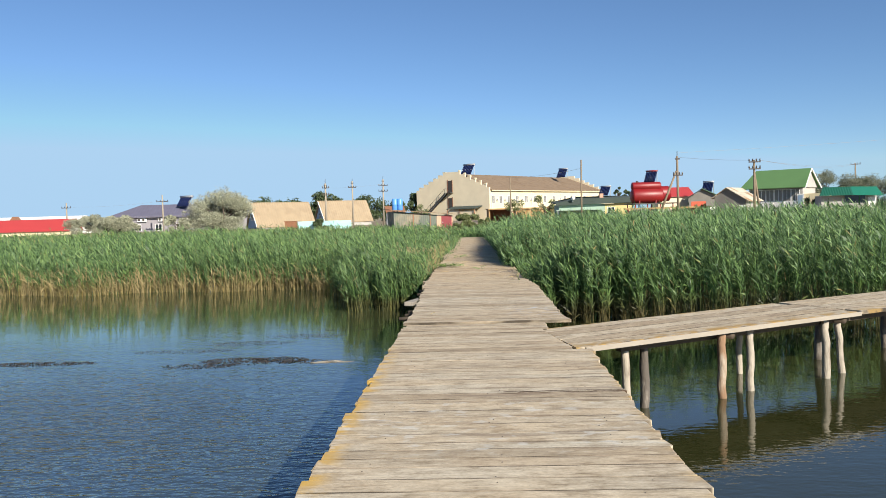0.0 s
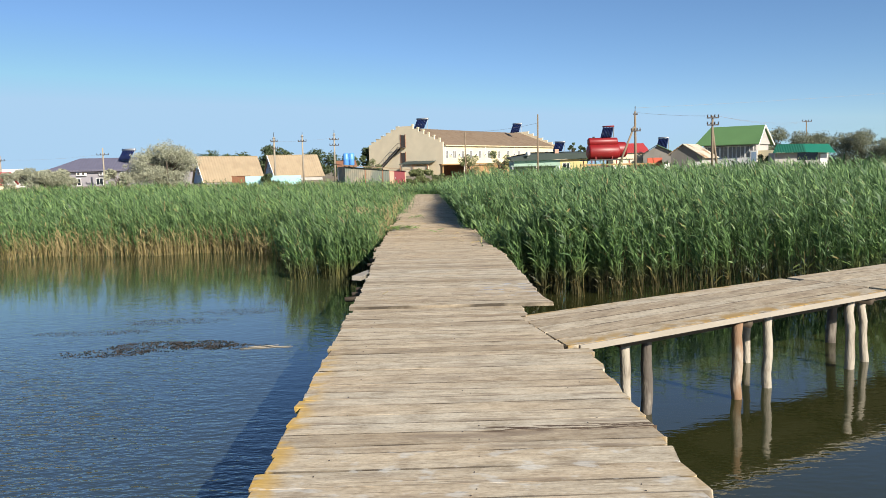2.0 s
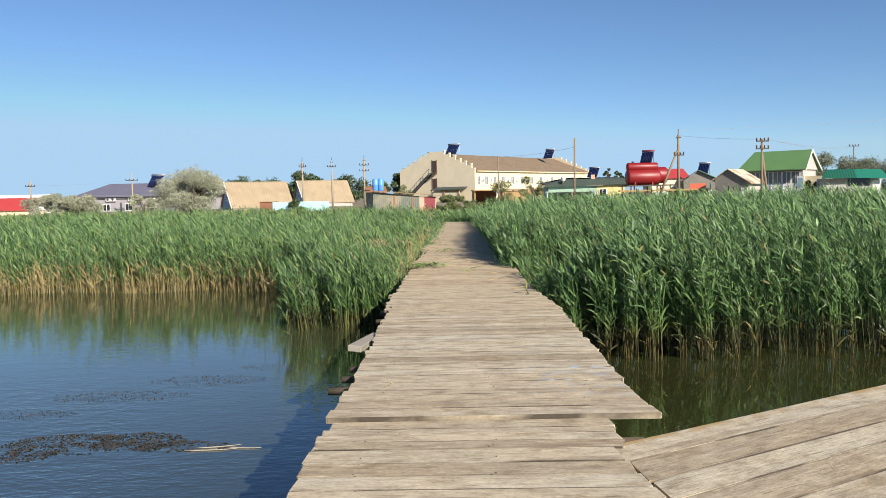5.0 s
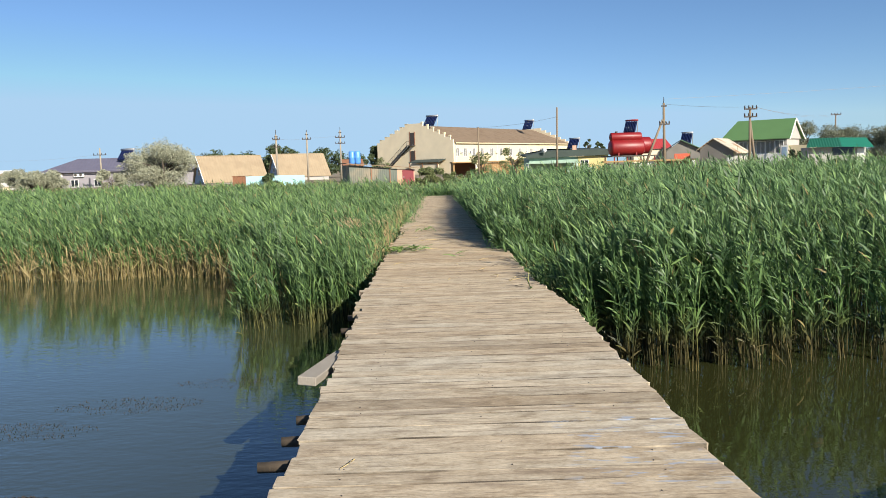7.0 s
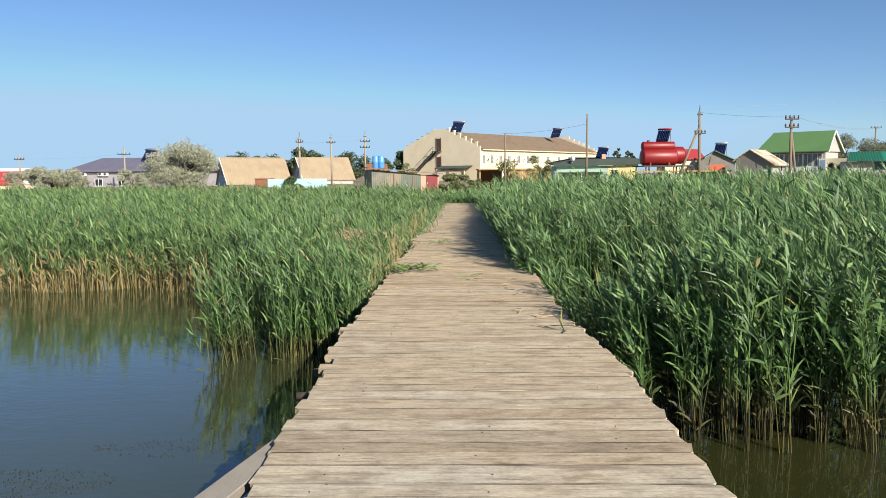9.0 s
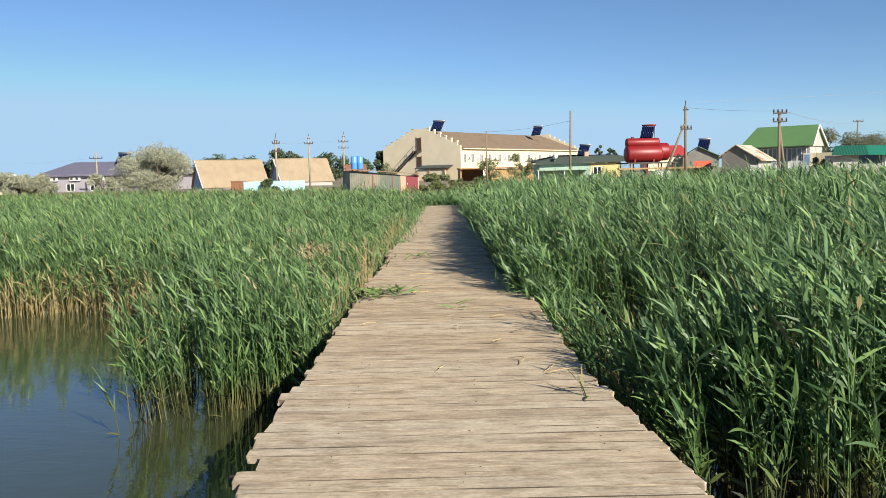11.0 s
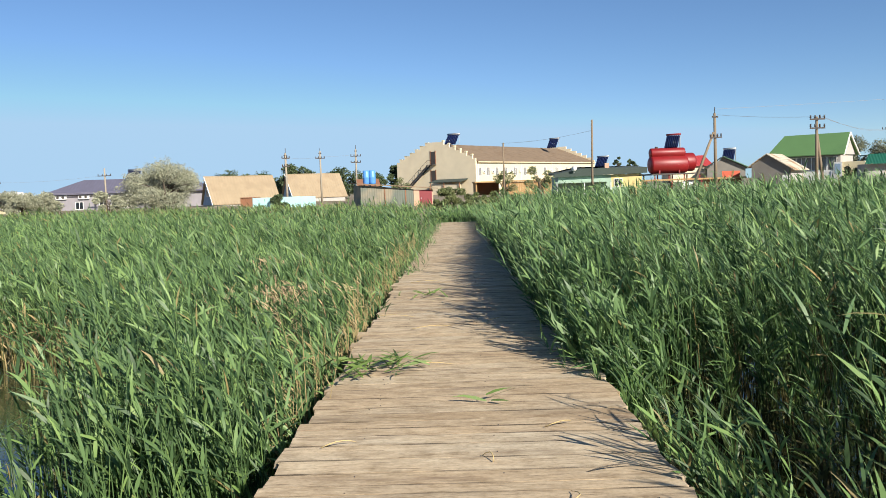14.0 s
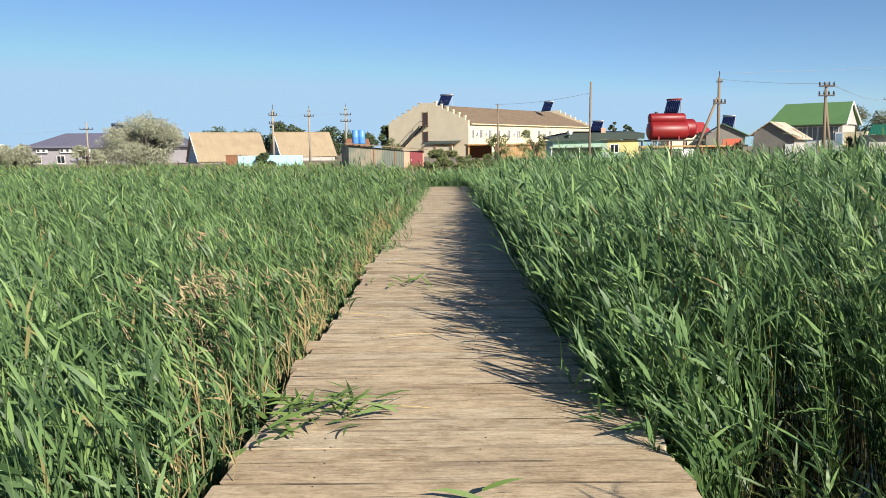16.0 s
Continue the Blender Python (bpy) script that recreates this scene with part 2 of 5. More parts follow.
def water_material():
    """Murky pond water: green-brown below, wind ripples, rougher over the open bay."""
    m, n, l, p = nodes_of("pond_water")
    geo = n.new("ShaderNodeNewGeometry")
    sep = n.new("ShaderNodeSeparateXYZ")
    l.new(geo.outputs["Position"], sep.inputs[0])
    murk = noise_node(n, l, geo.outputs["Position"], 0.35, 4)
    body = mix_node(n, l, (0.022, 0.025, 0.008), (0.034, 0.037, 0.012), murk.outputs[0])
    # bluer base colour towards the bay paints in reflected sky
    sky_sheen = n.new("ShaderNodeMapRange")
    sky_sheen.inputs["From Min"].default_value, sky_sheen.inputs["From Max"].default_value = 0.0, -3.0
    l.new(sep.outputs[0], sky_sheen.inputs["Value"])
    # olive base colour farther along paints in the reeds' reflection
    reed_sheen = n.new("ShaderNodeMapRange")
    reed_sheen.inputs["From Min"].default_value, reed_sheen.inputs["From Max"].default_value = 3.0, 9.0
    l.new(sep.outputs[1], reed_sheen.inputs["Value"])
    deep = mix_node(n, l, (0.034, 0.052, 0.065), (0.046, 0.056, 0.024), reed_sheen.outputs[0])
    l.new(mix_node(n, l, body, deep, sky_sheen.outputs[0]), p.inputs["Base Color"])
    p.inputs["Roughness"].default_value = 0.03
    p.inputs["IOR"].default_value = 1.75
    wave = noise_node(n, l, geo.outputs["Position"], 1.0, 3, (2.4, 4.6, 1))
    chop = noise_node(n, l, geo.outputs["Position"], 1.0, 2, (7.5, 15, 1))
    gust = noise_node(n, l, geo.outputs["Position"], 0.22, 2)
    open_bay = n.new("ShaderNodeMapRange")
    open_bay.inputs["From Min"].default_value, open_bay.inputs["From Max"].default_value = 0.5, -4.5
    open_bay.inputs["To Min"].default_value, open_bay.inputs["To Max"].default_value = 0.14, 1.0
    l.new(sep.outputs[0], open_bay.inputs["Value"])
    lee = n.new("ShaderNodeMapRange")
    lee.inputs["From Min"].default_value, lee.inputs["From Max"].default_value = 9.5, 0.0
    lee.inputs["To Min"].default_value, lee.inputs["To Max"].default_value = 0.09, 1.0
    l.new(sep.outputs[1], lee.inputs["Value"])
    gusts = ramp_node(n, ((0.35, (0.35, 0.35, 0.35)), (0.65, (1, 1, 1))))
    l.new(gust.outputs[0], gusts.inputs[0])
    height = mix_node(n, l, wave.outputs[0], chop.outputs[0], 0.4)
    force = mix_node(n, l, open_bay.outputs[0], lee.outputs[0], 1.0, "MULTIPLY")
    force = mix_node(n, l, force, gusts.outputs[0], 1.0, "MULTIPLY")
    b = n.new("ShaderNodeBump")
    b.inputs["Distance"].default_value = 0.07
    l.new(force, b.inputs["Strength"])
    l.new(height, b.inputs["Height"])
    l.new(b.outputs["Normal"], p.inputs["Normal"])
    return m


M_DECK = wood_deck("weathered_deck_wood")
M_BRANCH = wood_deck("weathered_side_deck_wood", 0.97, 31.0)
M_BEAM = surface("dark_damp_timber", (0.10, 0.075, 0.05), 0.9, 3, 0.4, 25, 0.5, 0, (1, 1, 0.3))
M_POST = surface("peeled_post_wood", (0.47, 0.415, 0.33), 0.85, 13, 0.45, 45, 0.9, 0, (1, 1, 0.35), (0.12, 0.085, 0.06))
M_POST_BROWN = surface("brown_bark_post", (0.31, 0.19, 0.11), 0.9, 10, 0.45, 45, 0.9, 0, (1, 1, 0.35), (0.50, 0.44, 0.35))
M_POST_DARK = surface("bark_post_wood", (0.13, 0.11, 0.09), 0.9, 13, 0.4, 40, 0.9, 0, (1, 1, 0.4), (0.34, 0.30, 0.25))
M_GREYBOARD = surface("silver_grey_board", (0.37, 0.33, 0.27), 0.85, 4, 0.35, 45, 0.5, 0, (3, 1, 1))
M_EDGE = surface("pale_sawn_board", (0.34, 0.30, 0.24), 0.8, 2, 0.25, 40, 0.3, 0, (1, 1, 4))
M_WATER = water_material()
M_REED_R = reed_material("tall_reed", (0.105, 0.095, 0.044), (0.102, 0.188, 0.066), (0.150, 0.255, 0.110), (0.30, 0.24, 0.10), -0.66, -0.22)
M_REED_L = reed_material("reed", (0.24, 0.20, 0.085), (0.101, 0.184, 0.064), (0.147, 0.246, 0.100), (0.32, 0.26, 0.11), -0.70, -0.42, (0.12, 0.125, 0.05))
M_MEADOW = reed_material("shore_grass", (0.20, 0.18, 0.08), (0.135, 0.19, 0.068), (0.175, 0.235, 0.095), (0.34, 0.28, 0.12), -0.4, 0.0)
M_DRY = surface("dry_reed_plume", (0.40, 0.30, 0.17), 0.8, 5, 0.3, 40, 0.2)
M_FRINGE = surface("standing_dry_reed", (0.38, 0.30, 0.14), 0.85, 6, 0.35, 50, 0.2)
M_STRAW = surface("dry_straw", (0.55, 0.42, 0.2), 0.8, 8, 0.3, 60, 0.2)
M_GREENLEAF = surface("cut_green_leaf", (0.14, 0.22, 0.05), 0.6, 8, 0.35, 60, 0.2)
M_WEED = surface("floating_weed", (0.050, 0.042, 0.036), 0.9, 8, 0.4, 40, 0.4)
M_GROUND = surface("dry_soil", (0.30, 0.24, 0.16), 0.95, 0.3, 0.35, 6, 0.6, 0, None, (0.12, 0.15, 0.05))
M_CREAM = surface("cream_plaster", (0.74, 0.645, 0.42), 0.9, 0.5, 0.15, 12, 0.2)
M_TAN = surface("tan_plaster", (0.76, 0.66, 0.47), 0.9, 0.4, 0.2, 12, 0.2)
M_WHITE = surface("white_paint", (0.80, 0.79, 0.75), 0.7, 1, 0.12, 15, 0.1)
M_SLATE = ribbed("weathered_slate_sheet", (0.23, 0.165, 0.105), 0.6, "X", 0.9, (0.18, 0.12, 0.07), 0.3)
M_STRAWROOF = ribbed("tan_fibre_cement_sheet", (0.40, 0.31, 0.20), 0.45, "X", 0.9, (0.30, 0.225, 0.145), 0.35, 0, 0.035)
M_DARKROOF = ribbed("dark_slate_metal_tile", (0.14, 0.135, 0.185), 0.5, "X", 0.55, None, 0.2)
M_GREENROOF = ribbed("bright_green_metal_sheet", (0.115, 0.225, 0.085), 0.25, "X", 0.5, None, 0.12, 0, 0.003)
M_KIOSKROOF = ribbed("deep_green_metal_sheet", (0.008, 0.085, 0.055), 0.3, "X", 0.4, None, 0.12)
M_RUSTROOF = ribbed("rusty_white_sheet", (0.58, 0.52, 0.40), 0.3, "X", 0.8, (0.30, 0.16, 0.07), 0.3)
M_YELLOW = surface("yellow_plaster", (0.60, 0.49, 0.22), 0.9, 0.6, 0.2, 12, 0.2)
M_PALEGREEN = surface("pale_green_paint", (0.30, 0.42, 0.33), 0.7, 1, 0.2, 15, 0.1)
M_GREYROOF = surface("grey_flat_roof", (0.05, 0.068, 0.058), 0.9, 0.6, 0.3, 10, 0.2)
M_REDROOF = ribbed("red_metal_sheet", (0.42, 0.05, 0.05), 0.3, "X", 0.5, None, 0.15)
M_REDTANK = surface("red_tank_paint", (0.235, 0.010, 0.012), 0.45, 1.2, 0.25, 10, 0.05, 0, None, (0.20, 0.012, 0.012))
M_REDDOOR = surface("red_door_paint", (0.20, 0.022, 0.03), 0.6, 2, 0.2, 15, 0.1)
M_SIGN = surface("orange_red_paint", (0.52, 0.085, 0.035), 0.6, 2, 0.2, 15, 0.05)
M_PINK = surface("pinkish_plaster", (0.56, 0.34, 0.24), 0.9, 2, 0.2, 15, 0.2)
M_SHEDWALL = ribbed("grey_green_sheet", (0.135, 0.155, 0.125), 0.2, "X", 0.7, (0.24, 0.21, 0.15), 0.3)
M_GREYWALL = surface("grey_block_wall", (0.42, 0.40, 0.37), 0.95, 1.2, 0.2, 10, 0.4)
# grey render darkened to lilac, so its shade is in the colour
M_SHADEDWALL = surface("shaded_grey_render", (0.29, 0.275, 0.295), 0.95, 1.2, 0.2, 10, 0.3)
M_BROWN = surface("brown_boards", (0.28, 0.13, 0.07), 0.85, 2, 0.3, 20, 0.3, 0, (6, 6, 1))
M_TANFENCE = surface("tan_board_fence", (0.40, 0.25, 0.11), 0.9, 1.5, 0.3, 15, 0.3)
M_TURQ = surface("turquoise_paint", (0.42, 0.72, 0.74), 0.7, 1.5, 0.15, 15, 0.1)
M_BLUEWALL = surface("pale_blue_paint", (0.30, 0.42, 0.55), 0.8, 1.5, 0.25, 15, 0.1)
M_BARREL = surface("blue_plastic", (0.10, 0.30, 0.72), 0.4, 2, 0.1, 20, 0.05)
M_PANEL = surface("dark_blue_collector", (0.012, 0.02, 0.07), 0.15, 3, 0.2, 20, 0.0)
M_STEEL = surface("grey_steel", (0.45, 0.46, 0.47), 0.45, 3, 0.2, 20, 0.05, 0.6)
M_DARKSTEEL = surface("dark_iron", (0.08, 0.07, 0.065), 0.7, 3, 0.3, 20, 0.2, 0.3)
M_POLE = surface("old_pole_wood", (0.22, 0.17, 0.115), 0.9, 2, 0.3, 15, 0.3, 0, (3, 3, 0.3))
M_CONCRETE = surface("pole_concrete", (0.33, 0.285, 0.22), 0.9, 2, 0.2, 15, 0.2)
M_CERAMIC = surface("dark_insulator", (0.06, 0.05, 0.045), 0.3, 4, 0.2, 20, 0)
M_WIRE = surface("cable_rubber", (0.22, 0.22, 0.23), 0.6, 4, 0.1, 20, 0)
M_GLASS = surface("window_glass", (0.02, 0.025, 0.03), 0.05, 2, 0.2, 20, 0)
# grey block with the shade of its walls put into the colour
M_SHADEDBLOCK = surface("shaded_grey_block", (0.22, 0.205, 0.18), 0.95, 1.2, 0.25, 10, 0.4)
M_CURTAIN = surface("curtained_glass", (0.23, 0.225, 0.21), 0.25, 2, 0.3, 20, 0)
M_BARK = surface("tree_bark", (0.13, 0.10, 0.075), 0.95, 3, 0.35, 15, 0.6, 0, (1, 1, 0.3))
M_SILVER = leaf_material("silvery_leaves", (0.24, 0.255, 0.175), (0.39, 0.405, 0.295))
M_GREYLEAF = leaf_material("grey_green_leaves", (0.12, 0.14, 0.085), (0.20, 0.215, 0.14))
M_DARKLEAF = leaf_material("dark_green_leaves", (0.045, 0.072, 0.028), (0.075, 0.105, 0.04))
M_BUSHLEAF = leaf_material("dusty_green_leaves", (0.10, 0.135, 0.045), (0.15, 0.17, 0.065))


# ---- building tools ----
class Shape:
    def __init__(self):
        self.v, self.f = [], []

    def add(self, verts, faces):
        k = len(self.v)
        self.v += [tuple(p) for p in verts]
        self.f += [tuple(i + k for i in f) for f in faces]
        return self

    def box(self, lo, hi, m=None):
        (a, b, c), (d, e, f) = lo, hi
        vs = [Vector(p) for p in ((a, b, c), (d, b, c), (d, e, c), (a, e, c), (a, b, f), (d, b, f), (d, e, f), (a, e, f))]
        if m:
            vs = [m @ p for p in vs]
        return self.add(vs, ((3, 2, 1, 0), (4, 5, 6, 7), (0, 1, 5, 4), (1, 2, 6, 5), (2, 3, 7, 6), (3, 0, 4, 7)))

    def prism(self, pts, ext):
        """A flat outline pushed along a vector."""
        n, e = len(pts), Vector(ext)
        vs = [Vector(p) for p in pts] + [Vector(p) + e for p in pts]
        fs = [tuple(range(n))[::-1], tuple(range(n, 2 * n))] + [(i, (i + 1) % n, (i + 1) % n + n, i + n) for i in range(n)]
        return self.add(vs, fs)

    def tube(self, pts, radii, n=8):
        pts = [Vector(p) for p in pts]
        vs, fs = [], []
        for i, p in enumerate(pts):
            d = (pts[min(i + 1, len(pts) - 1)] - pts[max(i - 1, 0)]).normalized()
            a = d.orthogonal().normalized() if abs(d.z) < 0.9 else Vector((1, 0, 0)) - d * d.x
            a.normalize()
            b = d.cross(a)
            r = radii[i] if isinstance(radii, (list, tuple)) else radii
            vs += [p + (a * math.cos(k * math.tau / n) + b * math.sin(k * math.tau / n)) * r for k in range(n)]
        for i in range(len(pts) - 1):
            fs += [(i * n + k, i * n + (k + 1) % n, (i + 1) * n + (k + 1) % n, (i + 1) * n + k) for k in range(n)]
        fs += [tuple(range(n))[::-1], tuple(range((len(pts) - 1) * n, len(pts) * n))]
        return self.add(vs, fs)


def mesh_of(name, shape, material, smooth=False, bevel=0.0):
    me = bpy.data.meshes.new(name)
    me.from_pydata(shape.v, [], shape.f)
    bm = bmesh.new()
    bm.from_mesh(me)
    bmesh.ops.recalc_face_normals(bm, faces=bm.faces)
    if bevel:
        bmesh.ops.bevel(bm, geom=bm.edges[:], offset=bevel, segments=1, affect="EDGES")
    for f in bm.faces:
        f.smooth = smooth
    bm.to_mesh(me)
    bm.free()
    me.materials.append(material)
    return me


def part(name, shape, material, parent=None, label="", smooth=False, bevel=0.0):
    ob = new(name, mesh_of(name, shape, material, smooth, bevel))
    ob.parent = parent
    return tagged(ob, label)


def thing(name, m, label, category, group=""):
    ob = new(name)
    ob.empty_display_size = 0.2
    ob.matrix_world = m
    return tagged(ob, label, category, group)


def array_mesh(name, verts, quads, tris, material):
    """A mesh from whole arrays: corner points, four-sided and three-sided faces."""
    me = bpy.data.meshes.new(name)
    me.vertices.add(len(verts))
    me.vertices.foreach_set("co", verts.astype(np.float32).ravel())
    nq, nt = len(quads), len(tris)
    me.loops.add(nq * 4 + nt * 3)
    me.loops.foreach_set("vertex_index", np.concatenate([quads.ravel(), tris.ravel()]).astype(np.int32))
    me.polygons.add(nq + nt)
    me.polygons.foreach_set("loop_start", np.concatenate([np.arange(nq) * 4, nq * 4 + np.arange(nt) * 3]).astype(np.int32))
    me.update(calc_edges=True)
    me.materials.append(material)
    return me


# ---- reeds ----
def blades(rng, root, az, elev, length, width):
    """Leaves: curved tapered strips from root points. Returns points, quads and tris."""
    n = len(root)
    flat = np.stack([np.cos(az), np.sin(az), 0 * az], -1)
    side = np.stack([-np.sin(az), np.cos(az), 0 * az], -1)
    roll = (rng.normal(0, 0.6, n) + 0.6 * side[:, 1])[:, None]
    pts, c = [], root
    up = np.array([0, 0, 1.0])
    ring = []
    for k, (drop, w) in enumerate(((0.0, 0.5), (0.05, 1.0), (0.16, 0.62), (0.38, 0.0))):
        e = (elev - drop * rng.uniform(0.5, 1.2, n))[:, None]
        d = flat * np.cos(e) + up * np.sin(e)
        if k:
            c = c + d * (length / 3)[:, None]
        nrm = np.cross(d, side)
        s = (side * np.cos(roll) + nrm * np.sin(roll)) * (width * w / 2)[:, None]
        ring.append(c - s) if k < 3 else ring.append(c)
        if k < 3:
            ring.append(c + s)
    v = np.stack(ring, 1)
    i = np.arange(n)[:, None] * 7
    q = np.concatenate([i + np.array([[0, 1, 3, 2]]), i + np.array([[2, 3, 5, 4]])])
    t = i + np.array([[4, 5, 6]])
    return v.reshape(-1, 3), q, t


def reeds(rng, x, y, top, leaves, length, width, wind):
    """Stems with their leaves, bending before the wind. Returns points, quads, tris."""
    n = len(x)
    base = np.stack([x, y, np.full(n, WATER - 0.15)], -1)
    h = np.maximum(top - base[:, 2], 0.4)
    lean = np.stack([rng.normal(0, 0.10, n) - 0.16 * wind, rng.normal(0.03, 0.09, n), 0 * x], -1) * h[:, None]

    def at(i, t):
        t = t[:, None]
        return base[i] + lean[i] * t ** 2 + np.concatenate([0 * t, 0 * t, h[i][:, None] * t], 1)

    sv, sq = [], []
    ang = np.array([0, 2.09, 4.19])
    for t, r in ((0.0, 0.006), (0.55, 0.005), (1.0, 0.0015)):
        c = at(np.arange(n), np.full(n, t))
        rr = r * max(1.0, width / 0.028)
        sv.append(c[:, None, :] + np.stack([np.cos(ang), np.sin(ang), 0 * ang], -1)[None] * rr)
    sv = np.concatenate(sv, 1)
    i = np.arange(n)[:, None] * 9
    for k in (0, 3):
        for a in range(3):
            b = (a + 1) % 3
            sq.append(i + np.array([[k + a, k + b, k + b + 3, k + a + 3]]))
    who = np.repeat(np.arange(n), leaves)
    m = len(who)
    t = np.clip(rng.beta(1.9, 1.25, m) * 0.84 + 0.17, 0, 1.0)
    az = math.pi + rng.normal(0, 1.15, m) / (0.5 + 0.6 * t)
    elev = rng.normal(0.98, 0.32, m)
    v, q, tr = blades(rng, at(who, t), az, elev, length * rng.uniform(0.6, 1.25, m), width * rng.uniform(0.65, 1.3, m))
    k = len(sv.reshape(-1, 3))
    return np.concatenate([sv.reshape(-1, 3), v]), np.concatenate(sq + [q + k]), tr + k


def gather(sets):
    vs, qs, ts, k = [], [], [], 0
    for v, q, t in sets:
        vs.append(v), qs.append(q + k), ts.append(t + k)
        k += len(v)
    return np.concatenate(vs), np.concatenate(qs), np.concatenate(ts)


def wobble(x, y, s):
    return np.sin(x * 1.7 * s + 1.3 * np.sin(y * 0.9 * s)) * 0.5 + np.sin(y * 2.3 * s + 0.7 + 1.1 * np.sin(x * 1.1 * s)) * 0.5


def scatter(rng, x0, x1, y0, y1, density):
    n = int((x1 - x0) * (y1 - y0) * density)
    return rng.uniform(x0, x1, n), rng.uniform(y0, y1, n)


def tufted(x, y, cell):
    """Draws stems together into tufts; also gives each tuft a number between 0 and 1."""
    i, j = np.floor(x / cell), np.floor(y / cell)
    h1, h2, h3 = (np.abs(np.sin(i * a + j * b) * 43758.5453) % 1.0 for a, b in ((12.99, 78.23), (39.35, 11.14), (73.16, 52.24)))
    cx, cy = (i + 0.2 + 0.6 * h1) * cell, (j + 0.2 + 0.6 * h2) * cell
    return x + (cx - x) * 0.62, y + (cy - y) * 0.62, h3


def front_left(x):
    """The water's edge of the reed bed beside the open bay."""
    return np.where(x > -2.3, 13.35 + 0.25 * wobble(x, x * 0, 2.0), np.where(x > -4.3, 13.35 + (-2.3 - x) * 3.15, 19.6 + 0.5 * wobble(x, x * 0.3, 0.9) + np.maximum(0, -12 - x) * 0.12))


def front_right(x):
    return np.where(x < 2.35, 10.0 + (2.35 - x) * 0.35, 10.0 + 0.4 * wobble(x, x * 0, 1.3)) + np.maximum(0, x - 9) * 0.05


def low_rim(gap, y):
    """Beside the first stretch of planks the tall reeds stand back and the rim is trodden low."""
    return gap * 0.88 - 0.04 + 0.58 * np.clip((y - 13.9) / 1.6, 0, 1) - 0.25 * np.clip((y - 22) / 10, 0, 1)


def bed(rng, side):
    """The reeds on one side of the walkway: dense beside it, coarser farther off."""
    sets = []
    for zone, density, leaves, length, width in (("near", 62, 18, 0.22, 0.0195), ("mid", 35, 17, 0.22, 0.0225), ("far", 11.5, 11, 0.285, 0.036)):
        if side > 0:
            x, y = scatter(rng, 1.15, 36, 8.5, 46, density)
            front, gap = front_right(x), x - 1.22
            top = 1.05 + np.clip(gap / 9, 0, 1) * 0.2 + 0.10 * wobble(x, y, 0.8) + 0.08 * wobble(x, y, 0.25) - np.clip(1 - gap / 0.8, 0, 1) * (0.55 - 0.5 * np.clip((y - 15) / 3, 0, 1))
        else:
            x, y = scatter(rng, -44, -1.05, 12.2, 50, density)
            front, gap = front_left(x), -1.12 - x
            top = 0.66 + 0.12 * wobble(x, y, 0.7) + 0.10 * wobble(x, y, 0.22) + np.clip((y - 40) / 8, 0, 1) * 0.14 - np.clip(1 - gap / 1.3, 0, 1) * 0.42
        x, y, tuft = tufted(x, y, 0.42 if zone == "near" else 0.55)
        top = top + (tuft - 0.6) * 0.34
        near = (gap < 2.3) & (y < 28)
        mid = (gap < 8.5) & (y < 32) & ~near
        pick = {"near": near, "mid": mid, "far": ~near & ~mid}[zone]
        inside = ((tuft > 0.12) | (y - front < 1.0)) & (y > front + rng.uniform(-0.25, 0.25, len(x))) & (gap > rng.uniform(0, 0.12, len(x))) & (np.abs(x) < 0.64 * (y + 9) + 3)
        if side > 0:
            top = np.minimum(top, low_rim(gap, y))
            # a hollow of dark water behind the first rows, with thin low growth
            hollow = np.hypot((x - 2.35) / 1.05, (y - 13.7) / 1.45) + 0.12 * wobble(x, y, 3.0) < 1.0
            inside &= ~hollow | (rng.uniform(0, 1, len(x)) < 0.28)
            top = np.where(hollow, np.minimum(top, -0.12), top)
            # thinner growth beside the planks where the bed meets the open water
            inside &= (rng.uniform(0, 1, len(x)) < 0.4) | (x > 3.8) | (y > 12.0)
        depth = y - front
        pick &= inside & ((depth < 1.5) | (rng.uniform(0, 1, len(x)) < 0.85))
        x, y, top = x[pick], y[pick], top[pick]
        top = top + rng.normal(0, 0.13, len(x)) - rng.uniform(0, 1, len(x)) ** 4 * 0.6
        top = np.where(y < 12, np.minimum(top, 1.15), top)
        sets.append(reeds(rng, x, y, top, leaves, length, width, 1.15 if side > 0 else 1.0))
    # a lining of short leaves along the water's edge and straw stalks standing in it
    if side > 0:
        x = np.concatenate([rng.uniform(1.45, 3.4, 420), rng.uniform(3.4, 14, 420)])
        y = front_right(x) + np.where(x < 3.4, rng.uniform(-0.3, 0.6, len(x)), rng.normal(-0.12, 0.2, len(x)))
        x, y, tuft = tufted(x, y, 0.36)
        y = y - (tuft > 0.75) * 0.25
        sets.append(reeds(rng, x, y, np.minimum(rng.normal(0.5, 0.3, len(x)), np.minimum(0.95, low_rim(x - 1.22, y))), 17, 0.21, 0.025, 0.4))
        y = rng.uniform(14.2, 28, 950)
        x = 1.12 + np.abs(rng.normal(0, 0.2, 950))
        sets.append(reeds(rng, x, y, rng.normal(0.05, 0.2, 950) + 0.5 * np.clip((y - 15) / 3, 0, 1), 13, 0.2, 0.022, 0.7))
        # the tall rim beyond leans over the planks
        y = rng.uniform(14.7, 44, 3400)
        x = 1.08 + np.abs(rng.normal(0, 0.28, 3400))
        rise = np.clip((y - 14.7) / 1.6, 0, 1)
